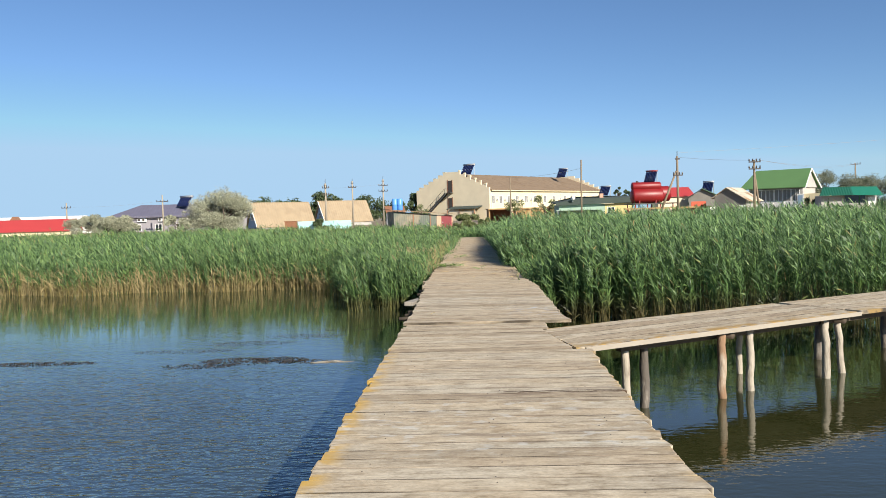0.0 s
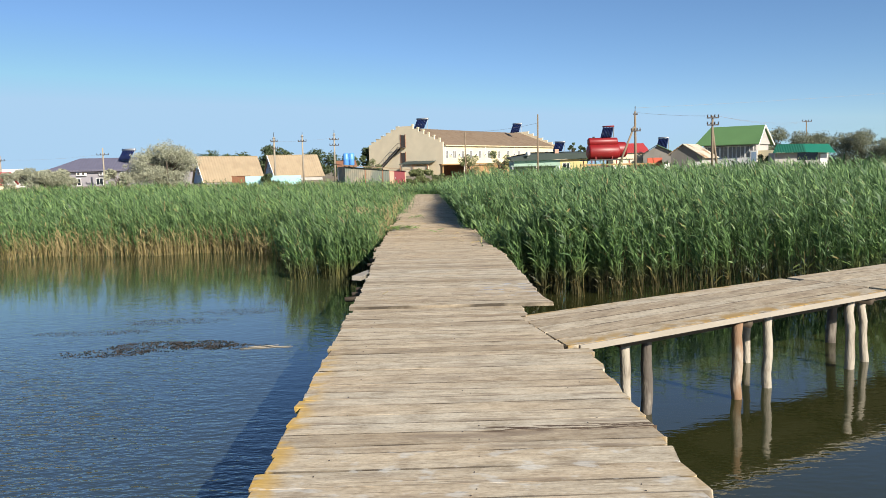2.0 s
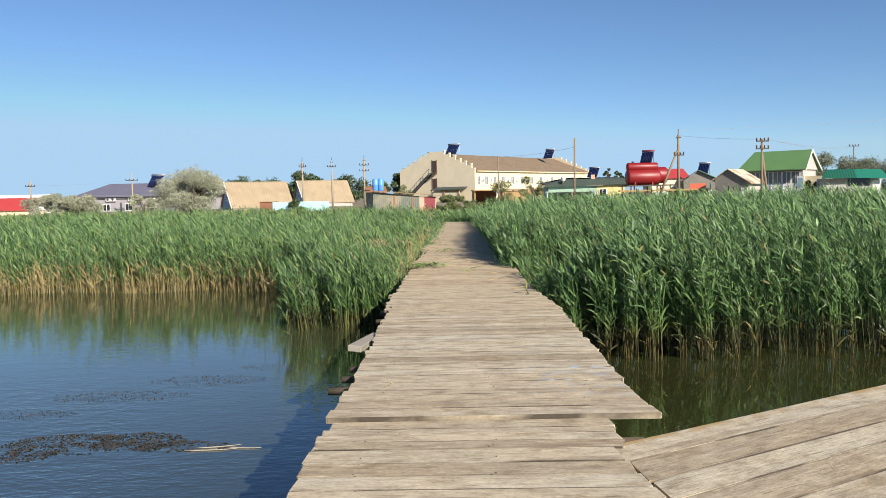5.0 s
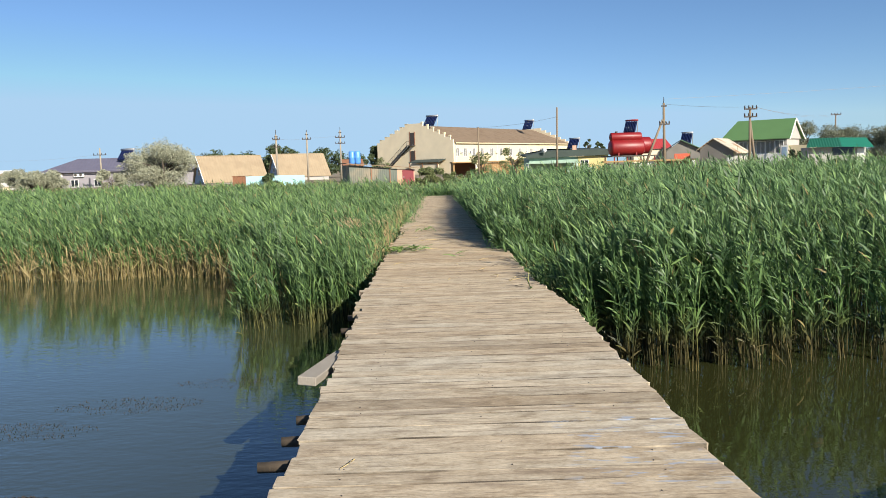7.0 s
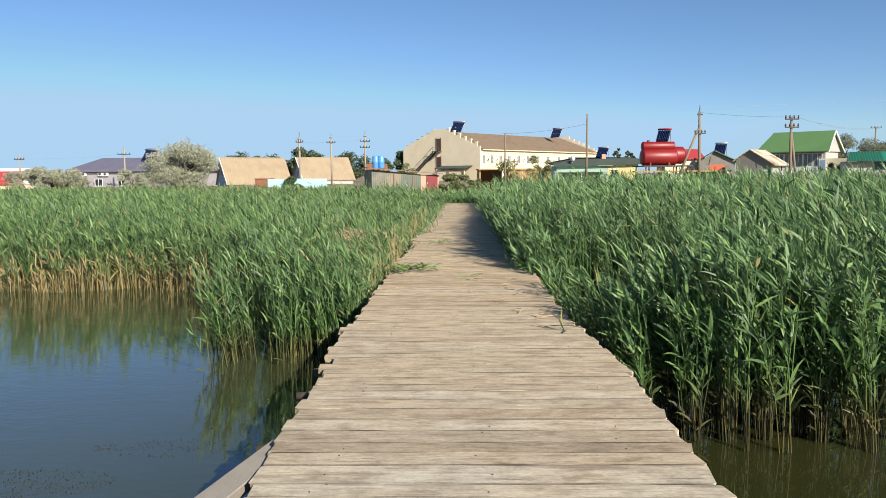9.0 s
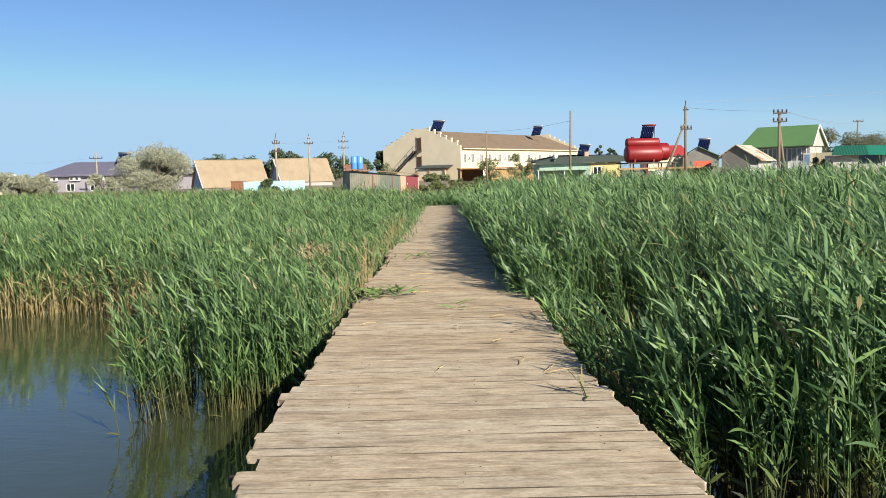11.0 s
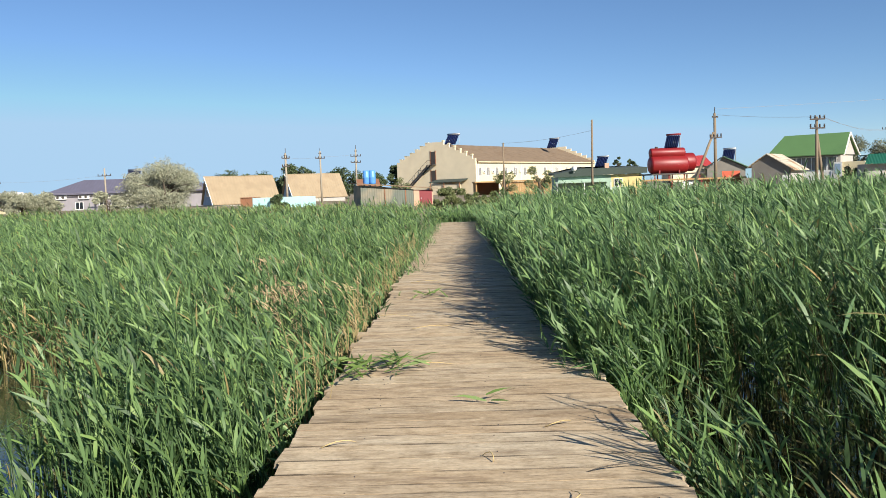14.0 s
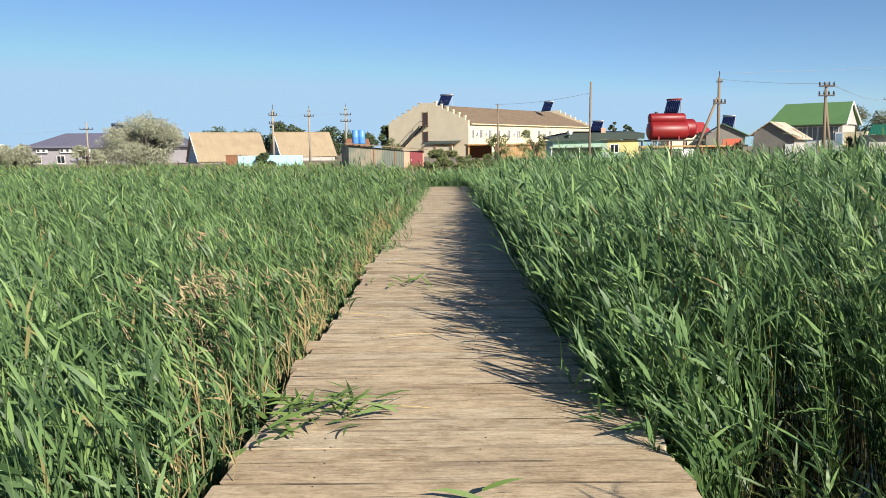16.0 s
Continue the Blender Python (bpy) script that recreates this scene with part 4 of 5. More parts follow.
# ---- village: parts used by several buildings ----
def wall_window(parent, x, y, z, w, h, face="-y", frame_mat=None, panes=2, glass=None):
    """A framed window set on a wall that faces -y or -x of its house."""
    fm = frame_mat or M_WHITE
    f, g = Shape(), []
    b = 0.07
    turn = pose(x, y, z, 0, 0, 0 if face == "-y" else -90)
    for lo, hi in (((-w / 2, -0.06, 0), (w / 2, 0.02, b)), ((-w / 2, -0.06, h - b), (w / 2, 0.02, h)), ((-w / 2, -0.06, b), (-w / 2 + b, 0.02, h - b)), ((w / 2 - b, -0.06, b), (w / 2, 0.02, h - b))):
        f.box(lo, hi, turn)
    for k in range(1, panes):
        xx = -w / 2 + w * k / panes
        f.box((xx - 0.03, -0.055, b), (xx + 0.03, 0.02, h - b), turn)
    win = part("window", f, fm, parent)
    for k in range(panes):
        x0, x1 = -w / 2 + w * k / panes + 0.03, -w / 2 + w * (k + 1) / panes - 0.03
        part("pane", Shape().box((x0, -0.025, b * 0.8), (x1, -0.005, h - b * 0.8), turn), glass or M_GLASS, win)
    return win


def air_unit(parent, x, y, z, m=None):
    t = pose(x, y, z)
    p = part("air_conditioner", Shape().box((-0.42, -0.34, 0), (0.42, -0.04, 0.6), t), M_WHITE, parent, "white outdoor air-conditioning unit", False, 0.03)
    part("fan_grille", Shape().tube([t @ Vector((-0.1, -0.345, 0.3)), t @ Vector((-0.1, -0.36, 0.3))], 0.22, 14), M_DARKSTEEL, p)
    part("bracket", Shape().box((-0.35, -0.34, -0.05), (0.35, 0, 0), t), M_STEEL, p)


def solar_heater(name, m, width, tall, tank_mat, label, group="solar water heaters"):
    """A tilted collector on a steel stand with its tank along the upper edge; it faces -y."""
    ob = thing(name, m, label, "solar heater", group)
    d = tall * 0.62
    tilt = [(-width / 2, 0, 0.15), (width / 2, 0, 0.15), (width / 2, d, tall), (-width / 2, d, tall)]
    part("collector", Shape().prism(tilt, (0, 0.06, -0.06)), M_PANEL, ob, "dark blue glass tubes")
    for k in range(7):
        x = -width / 2 + width * (k + 0.5) / 7
        part("tube", Shape().tube([(x, -0.04, 0.19), (x, d - 0.04, tall + 0.03)], width * 0.028, 6), M_PANEL, ob, "", True)
    part("tank", Shape().tube([(-width * 0.54, d + 0.1, tall + 0.12), (width * 0.54, d + 0.1, tall + 0.12)], width * 0.075, 14), tank_mat, ob, "", True)
    for x in (-width * 0.48, width * 0.48):
        part("stand", Shape().tube([(x, d + 0.1, 0), (x, d + 0.1, tall)], 0.05, 6).tube([(x, 0, 0.1), (x, d + 0.1, 0.1)], 0.04, 6), M_STEEL, ob)
    return ob


def power_pole(x, y, z, height, label, arms=(0.92,), arm=1.2, material=None, lean=0.0, r=0.13, turn=0, brace=None, spike=0.0):
    ob = thing("power_pole", pose(x, y, z, 0, lean, turn), label, "power pole", "power poles")
    part("shaft", Shape().tube([(0, 0, -0.3), (0, 0, height)], [r, r * 0.72], 9), material or M_POLE, ob, "", True)
    for a in arms:
        zz = height * a
        bar = part("crossarm", Shape().box((-arm / 2, -0.16, zz - 0.05), (arm / 2, -0.07, zz + 0.05)), M_DARKSTEEL, ob)
        for k in range(4):
            xx = arm * (k / 3 - 0.5) * 0.92
            part("insulator", Shape().tube([(xx, -0.115, zz + 0.04), (xx, -0.115, zz + 0.12), (xx, -0.115, zz + 0.2), (xx, -0.115, zz + 0.27)], [0.025, 0.07, 0.045, 0.06], 7), M_CERAMIC, bar, "", True)
    if spike:
        part("spike", Shape().tube([(0, 0, height - 0.1), (0.02, 0, height + spike)], 0.035, 6), M_DARKSTEEL, ob)
        part("bracket", Shape().box((-0.22, -0.1, height * 0.95), (0.22, -0.02, height * 0.95 + 0.12)), M_DARKSTEEL, ob)
    if brace:
        part("brace", Shape().tube([brace, (brace[0] * 0.06, brace[1] * 0.06, height * 0.78)], [r * 0.9, r * 0.7], 8), material or M_POLE, ob, "slanting timber brace", True)
    return ob


def wire(a, b, sag):
    a, b = Vector(a), Vector(b)
    pts = [a.lerp(b, k / 12) - Vector((0, 0, sag * 4 * (k / 12) * (1 - k / 12))) for k in range(13)]
    return tagged(part("power_line", Shape().tube(pts, 0.012, 4), M_WIRE), "thin sagging power line between poles", "power line", "power lines")


# ---- large cream building with stepped gable ----
def main_building():
    L, W, E, P = 60.0, 23.7, 7.3, 12.0
    ob = thing("guest_house", pose(3.6, 197, 0, 0, 0, 54), "long two-storey cream building with a stepped gable and brown slate roof", "building")
    part("long_wall", Shape().box((0.4, 0, -0.5), (L - 0.4, 0.4, E)), M_CREAM, ob, "sunlit cream plaster wall")
    part("back_wall", Shape().box((0.4, W - 0.4, -0.5), (L - 0.4, W, E)), M_CREAM, ob)
    for x0, nm in ((0.0, "stepped_gable"), (L - 0.4, "far_gable")):
        out = [(x0, 0, -0.5), (x0, 0, E + 0.75)]
        n = 6
        for k in range(n):
            y0, z0 = 0.9 + k * (W / 2 - 2.0) / n, E + 0.75 + (k + 1) * (P - E - 0.35) / n
            out += [(x0, y0, out[-1][2]), (x0, y0, z0)]
        out += [(x0, W - p[1], p[2]) for p in reversed(out)]
        part(nm, Shape().prism(out, (0.4, 0, 0)), M_TAN, ob, "tan plaster gable with a stepped parapet")
    for k in range(n):
        y0, z0 = 0.9 + k * (W / 2 - 2.0) / n, E + 0.75 + (k + 1) * (P - E - 0.35) / n
        for yy, sz in ((y0, 0.36), (W - y0 - 0.9, 0.07)):
            part("parapet_cap", Shape().box((-0.06, yy - 0.05, z0 + 0.002), (0.5, yy + (0.45 if sz > 0.2 else 1.0), z0 + sz)), M_CREAM, ob, "pale coping block")
    for s, nm in ((1, "roof"), (-1, "roof")):
        y0, y1 = (-0.5, W / 2) if s > 0 else (W + 0.5, W / 2)
        part(nm, Shape().prism([(0.42, y0, E - 0.1), (L - 0.42, y0, E - 0.1), (L - 0.42, y1, P - 0.2), (0.42, y1, P - 0.2)], (0, 0, 0.18)), M_SLATE, ob, "brown weathered slate sheets")
    part("eaves_board", Shape().box((0.42, -0.56, E - 0.2), (L - 0.42, -0.5, E + 0.0)), M_CREAM, ob)
    for x in (1.6, 5.0, 8.8, 12.6, 17.0, 21.5, 26.5, 31.5, 37.5, 43.0, 49.0, 54.5):
        wall_window(ob, x, 0, 4.0, 1.4, 2.0, glass=M_CURTAIN)
        wall_window(ob, x, 0, 0.9, 1.3, 1.7)
    for x in (3.2, 6.9, 10.8, 14.8, 19.2, 24.0, 34.5, 40.0, 46.0):
        air_unit(ob, x, 0, 4.7)
    for x in (0.9, 19.6, 35.0):
        part("downpipe", Shape().tube([(x, -0.1, 0), (x, -0.1, E - 0.2)], 0.07, 7), M_WHITE, ob)
    for zz, h in ((7.2, 3.0), (3.1, 2.6)):
        d = part("door", Shape().box((-0.05, 11.7, zz), (0.02, 13.0, zz + h)), M_DARKSTEEL, ob, "dark doorway")
        part("door_frame", Shape().box((-0.08, 11.5, zz), (0.01, 11.7, zz + h + 0.2)).box((-0.08, 13.0, zz), (0.01, 13.2, zz + h + 0.2)), M_BROWN, d)
    stair = part("outside_stair", Shape().prism([(-1.3, 13.2, 7.05), (-1.3, 13.2, 6.6), (-1.3, 19.2, 1.8), (-1.3, 19.2, 2.25)], (0.1, 0, 0)).prism([(-0.2, 13.2, 7.05), (-0.2, 13.2, 6.6), (-0.2, 19.2, 1.8), (-0.2, 19.2, 2.25)], (0.1, 0, 0)), M_DARKSTEEL, ob, "dark iron outside stair")
    part("landing", Shape().box((-1.4, 11.4, 6.95), (-0.02, 13.4, 7.1)), M_DARKSTEEL, stair)
    for k in range(20):
        yy, z1 = 13.3 + k * 0.3, 7.0 - k * 0.24
        part("tread", Shape().box((-1.2, yy, z1 - 0.25), (-0.2, yy + 0.28, z1 - 0.21)), M_DARKSTEEL, stair)
    part("handrail", Shape().tube([(-1.3, 11.4, 8.1), (-1.3, 13.2, 8.1), (-1.3, 19.2, 3.2)], 0.04, 6), M_DARKSTEEL, stair)
    for yy, zz in ((11.4, 7.1), (13.2, 7.05), (15.2, 5.45), (17.2, 3.85), (19.2, 2.2)):
        part("rail_post", Shape().tube([(-1.3, yy, zz), (-1.3, yy, zz + 1.05)], 0.035, 6), M_DARKSTEEL, stair)
    porch = part("porch_roof", Shape().prism([(-0.02, 2.2, 3.4), (-0.02, 11.3, 3.4), (-3.2, 11.3, 2.75), (-3.2, 2.2, 2.75)], (0, 0, 0.14)), M_GREYROOF, ob, "low dark lean-to roof")
    for yy in (2.5, 7, 11):
        part("porch_post", Shape().box((-3.1, yy, -0.2), (-2.95, yy + 0.15, 2.75)), M_BROWN, porch)
    part("porch_wall", Shape().box((-2.8, 2.6, -0.2), (-2.6, 10.8, 2.3)), M_TAN, porch)
    return ob


main_building()
solar_heater("solar_water_heater", pose(-2.3, 205.5, 11.7, 0, 0, -38), 3.4, 2.5, M_STEEL, "solar water heater with dark collector on the roof ridge")
solar_heater("solar_water_heater", pose(25.6, 238.0, 11.5, 0, 0, -38), 2.9, 2.6, M_STEEL, "solar water heater with dark collector on the far roof end")
solar_heater("solar_water_heater", pose(28.0, 173.0, 4.56, 0, 0, -38), 2.3, 2.0, M_STEEL, "solar water heater standing above a low white house")

lowhouse = thing("white_house", pose(27.0, 172.5, 0, 0, 0, 5), "low white flat-roofed house behind the others", "house")
part("wall", Shape().box((0, 0, -0.3), (6, 6, 4.4)), M_TAN, lowhouse)
part("roof", Shape().box((-0.3, -0.3, 4.402), (6.3, 6.3, 4.56)), M_GREYROOF, lowhouse)

# tan fence and carport in front of the cream building
car = thing("carport", pose(2.6, 150, 0, 0, 0, 4), "tan board carport and fence with a rusty roof edge", "carport")
part("side_wall", Shape().box((0, 0, -0.3), (0.25, 5, 2.15)), M_TANFENCE, car)
part("roof", Shape().box((-0.2, -0.5, 2.152), (14.5, 5.2, 2.38)), M_TANFENCE, car)
part("back_wall", Shape().box((0.25, 4.8, -0.3), (4.6, 5, 2.15)), M_BROWN, car)
for k in range(34):
    part("board", Shape().box((4.6 + k * 0.29, -0.05, -0.3), (4.87 + k * 0.29, 0.0, 2.1)), M_TANFENCE, car)


# ---- shed with red door and the blue barrel ----
def shed():
    ob = thing("shed", pose(-8.25, 76.5, 0, 0, 0, 18), "low grey-green sheet-metal shed with a red door", "shed")
    part("front_wall", Shape().prism([(0, 0, -0.3), (4.45, 0, -0.3), (4.45, 0, 1.47), (0, 0, 1.95)], (0, 0.12, 0)), M_SHEDWALL, ob, "grey-green corrugated sheets")
    for x in (1.9, 3.7):
        part("upright", Shape().box((x, -0.05, -0.3), (x + 0.08, 0, 1.6)), M_BROWN, ob)
    part("pier", Shape().box((4.45, -0.02, -0.3), (4.95, 0.12, 1.42)), M_PINK, ob, "pinkish plaster pier")
    d = part("door", Shape().box((4.95, -0.04, -0.3), (6.05, 0.06, 1.40)), M_REDDOOR, ob, "dark red door")
    part("door_handle", Shape().box((5.05, -0.09, 0.6), (5.1, -0.04, 0.75)), M_STEEL, d)
    part("end_wall", Shape().box((6.05, 0, -0.3), (6.17, 3.2, 1.4)), M_PINK, ob)
    part("left_wall", Shape().box((-0.12, 0, -0.3), (0, 3.2, 1.95)), M_SHEDWALL, ob)
    part("back_wall", Shape().box((0, 3.1, -0.3), (6.05, 3.2, 1.3)), M_SHEDWALL, ob)
    part("roof", Shape().prism([(-0.5, -0.45, 2.06), (6.5, -0.45, 1.46), (6.5, 3.5, 1.56), (-0.5, 3.5, 2.16)], (0, 0, 0.07)), M_SLATE, ob, "brown-grey weathered sheet roof")
    return ob


shed()
for bx in (-10.55, -9.88):
    barrel = thing("water_barrel", pose(bx, 100, 0), "tall blue plastic water barrel on a steel stand", "barrel", "pair of water barrels")
    part("drum", Shape().tube([(0, 0, 2.2), (0, 0, 2.32), (0, 0, 2.9), (0, 0, 2.96), (0, 0, 3.02), (0, 0, 3.6), (0, 0, 3.74)], [0.33, 0.38, 0.38, 0.4, 0.38, 0.38, 0.3], 18), M_BARREL, barrel, "", True)
    for x, yy in ((-0.28, -0.28), (0.28, -0.28), (-0.28, 0.28), (0.28, 0.28)):
        part("leg", Shape().box((x - 0.04, yy - 0.04, -0.2), (x + 0.04, yy + 0.04, 2.2)), M_DARKSTEEL, barrel)
clut = thing("lean_to", pose(-12.9, 112, 0, 0, 0, 10), "small lean-to with a rusty red roof beside white walls", "lean-to")
part("wall", Shape().box((0, 0, -0.3), (2.4, 2, 2.0)), M_WHITE, clut)
part("roof", Shape().prism([(-0.2, -0.3, 2.02), (2.7, -0.3, 2.02), (2.7, 2.2, 2.9), (-0.2, 2.2, 2.9)], (0, 0, 0.1)), M_BROWN, clut)


# ---- tan-roofed huts ----
def hut(x, y, turn, length, ridge, eave, depth, label):
    """A hut whose steep roof comes almost to the ground; its gable end faces -x."""
    ob = thing("steep_roof_hut", pose(x, y, 0, 0, 0, turn), label, "hut", "steep-roofed huts")
    for s in (1, -1):
        y0, y1 = (0, depth / 2) if s > 0 else (depth, depth / 2)
        part("roof", Shape().prism([(0.0, y0, eave), (length, y0, eave), (length - 0.1, y1, ridge), (-0.15, y1, ridge)], (0, 0, 0.12)), M_STRAWROOF, ob, "tan fibre-cement sheets")
    part("ridge_cap", Shape().tube([(-0.35, depth / 2, ridge + 0.1), (length - 0.25, depth / 2, ridge + 0.1)], 0.09, 6), M_STRAWROOF, ob)
    g = part("gable_wall", Shape().prism([(0.25, 0.15, eave), (0.25, depth - 0.15, eave), (0.25, depth / 2, ridge - 0.1)], (0.15, 0, 0)), M_BLUEWALL, ob, "pale blue painted gable")
    part("gable_wall", Shape().prism([(length - 0.6, 0.15, eave), (length - 0.6, depth - 0.15, eave), (length - 0.6, depth / 2, ridge - 0.1)], (0.15, 0, 0)), M_BLUEWALL, ob)
    part("barge_board", Shape().prism([(-0.05, -0.05, eave), (-0.05, 0.2, eave), (-0.35, depth / 2, ridge + 0.1), (-0.35, depth / 2 - 0.25, ridge + 0.1)], (0.1, 0, 0)), M_WHITE, ob)
    part("base_wall", Shape().box((0.3, 0.2, -0.4), (length - 0.4, depth - 0.2, eave + 0.05)), M_GREYWALL, ob)
    wall_window(ob, 0.24, depth / 2, 1.4, 0.9, 1.1, "-x")
    return ob


hut(-35.7, 125, 36, 10.6, 4.2, 0.15, 5.2, "steep hut with tan sheet roof and blue gable")
hut(-28.2, 145, 34, 10.2, 4.6, 0.6, 5.4, "second steep hut with plain tan sheet roof")


def board_fence(name, x, y, turn, n, w, h, mat, label):
    ob = thing(name, pose(x, y, 0, 0, 0, turn), label, "fence")
    r = random.Random(4)
    for k in range(n):
        part("panel", Shape().box((k * w + 0.01, 0, -0.3), (k * w + w - 0.01, 0.06, h + r.uniform(-0.04, 0.04))), mat, ob)
        part("post", Shape().box((k * w - 0.05, 0.07, -0.3), (k * w + 0.05, 0.15, h + 0.05)), M_STEEL, ob)
    return ob


board_fence("panel_fence", -23.5, 100, 0, 4, 1.78, 1.12, M_TURQ, "bright turquoise painted panel fence behind the reeds")
brown = thing("brown_shed", pose(-27.6, 110, 0), "small brown board shed", "shed")
for k in range(9):
    part("board", Shape().box((k * 0.22, 0, -0.3), (k * 0.22 + 0.2, 0.05, 1.1)), M_BROWN, brown)
part("body", Shape().box((0, 0.051, -0.3), (1.98, 2.0, 1.05)), M_BROWN, brown)
part("roof", Shape().box((-0.1, -0.1, 1.102), (2.1, 2.1, 1.17)), M_BROWN, brown)


# ---- slate-roofed house with air conditioners ----
def slate_house():
    ob = thing("slate_roofed_house", pose(-64.1, 133.7, 0, 0, 0, 8), "long grey house under a dark slate-coloured hipped roof", "house")
    L, D, E, R = 24.1, 9.0, 2.75, 4.75
    part("wall", Shape().box((0.3, 0.3, -0.4), (L - 0.3, D - 0.3, E)), M_SHADEDWALL, ob, "grey rendered wall, lilac shade put into its colour")
    part("roof", Shape().add([(-0.3, -0.4, E), (L + 0.3, -0.4, E), (L + 0.3, D + 0.4, E), (-0.3, D + 0.4, E), (4.2, D / 2, R), (L - 4, D / 2, R), (-0.3, -0.4, E - 0.12), (L + 0.3, -0.4, E - 0.12), (L + 0.3, D + 0.4, E - 0.12), (-0.3, D + 0.4, E - 0.12)], [(0, 1, 5, 4), (1, 2, 5), (2, 3, 4, 5), (3, 0, 4), (6, 7, 1, 0), (7, 8, 2, 1), (8, 9, 3, 2), (9, 6, 0, 3), (9, 8, 7, 6)]), M_DARKROOF, ob, "dark slate-coloured metal tiles")
    part("fascia", Shape().box((-0.35, -0.46, E - 0.3), (L + 0.35, -0.402, E - 0.14)), M_DARKROOF, ob, "dark slate-coloured fascia")
    for x in (1.6, 2.4, 5.0, 5.8, 8.6, 9.4, 12.2, 13.0, 16, 16.8):
        air_unit(ob, x, 0.3, 1.75)
    for x in (1.2, 4.6, 8.2, 11.8):
        wall_window(ob, x, 0.3, 0.1, 1.2, 1.2)
    return ob


slate_house()
solar_heater("solar_collector", pose(-52.4, 137.0, 4.2, 0, 0, -30), 2.9, 1.7, M_STEEL, "wide blue solar collector on the slate roof")

redlong = thing("red_roofed_barn", pose(-92, 119, 0, 0, 0, 2), "long low barn with a bright red sheet roof", "barn")
part("roof", Shape().prism([(0, 0, 0.6), (27.6, 0, 0.6), (27.6, 2.4, 2.5), (0, 2.4, 2.5)], (0, 0.1, 0.05)), M_REDROOF, redlong, "bright red metal sheets")
part("roof_back", Shape().prism([(0, 4.9, 0.6), (27.6, 4.9, 0.6), (27.6, 2.5, 2.5), (0, 2.5, 2.5)], (0, 0.1, 0.05)), M_REDROOF, redlong)
part("wall", Shape().box((0.2, 0.3, -0.4), (27.3, 4.6, 0.62)), M_CREAM, redlong)
part("gable", Shape().prism([(27.3, 0.3, 0.6), (27.3, 4.6, 0.6), (27.3, 2.45, 2.35)], (0.1, 0, 0)), M_WHITE, redlong)
whiteb = thing("white_roofed_house", pose(-96, 135, 0, 0, 0, 2), "pale low-roofed house behind the red barn", "house")
part("wall", Shape().box((0, 0, -0.4), (25, 6, 2.2)), M_WHITE, whiteb)
part("roof", Shape().prism([(-0.4, -0.5, 2.2), (-0.4, 6.5, 2.2), (-0.4, 3, 3.2)], (25.8, 0, 0)), M_WHITE, whiteb, "pale sheet roof")
part("dormer", Shape().prism([(12.6, -0.3, 2.2), (14.6, -0.3, 2.2), (13.6, -0.3, 3.3)], (0, 2, 0)), M_BROWN, whiteb)


# ---- green flat-roofed shop, tanks ----
shop = thing("flat_roofed_house", pose(11.0, 104, 0, 0, 0, 0), "low yellow house with a dark green-grey felt roof", "house")
part("wall", Shape().box((6.6, 0.4, -0.4), (10.2, 7, 2.35)), M_YELLOW, shop, "yellow plaster wall")
part("wall", Shape().box((0.4, 0.42, -0.4), (6.598, 7, 2.35)), M_PALEGREEN, shop)
part("fascia", Shape().prism([(-0.1, -0.12, 2.25), (10.7, -0.12, 2.45), (10.7, -0.12, 3.1), (3.4, -0.12, 3.18), (-0.1, -0.12, 2.6)], (0, 0.1, 0)), M_GREYROOF, shop, "dark green-grey fascia")
part("roof", Shape().prism([(0, 0, 2.42), (3.4, 0, 3.0), (10.6, 0, 2.95), (10.6, 7.4, 3.3), (3.4, 7.4, 3.35), (0, 7.4, 2.7)], (0, 0, 0.16)), M_GREYROOF, shop, "dark green-grey felt roof")
part("awning", Shape().box((-0.3, -2.6, 1.55), (6.2, 0.35, 1.68)), M_PALEGREEN, shop, "pale green awning sheet")
for x in (-0.1, 3.0, 6.0):
    part("awning_post", Shape().box((x, -2.5, -0.3), (x + 0.08, -2.42, 1.55)), M_WHITE, shop)
part("counter_wall", Shape().box((5.2, -2.2, -0.3), (8.2, -2.1, 0.95)), M_PALEGREEN, shop, "pale green panel")
wall_window(shop, 7.4, 0.4, 0.9, 1.0, 1.0)
part("chimney", Shape().box((6.0, 1.0, 3.1), (6.5, 1.5, 3.75)), M_PINK, shop)
dish = thing("satellite_dish", pose(13.2, 103.6, 2.75), "white satellite dish on the roof edge", "dish")
part("reflector", Shape().tube([(0, 0, 0.45), (0, -0.05, 0.45), (-0.02, -0.16, 0.48)], [0.04, 0.2, 0.32], 16), M_WHITE, dish, "", True)
part("mast", Shape().tube([(0, 0.05, -0.05), (0, 0.05, 0.5)], 0.03, 6), M_STEEL, dish)


def capsule(x0, x1, y, z, r):
    prof = []
    for k in range(6):
        a = k / 5 * math.pi / 2
        prof.append((x0 - r * 0.35 * math.cos(a), max(0.02, r * math.sin(a))))
    prof += [(x1 + (x0 - p), q) for p, q in reversed(prof)]
    return Shape().tube([(p, y, z) for p, q in prof], [q for p, q in prof], 22)


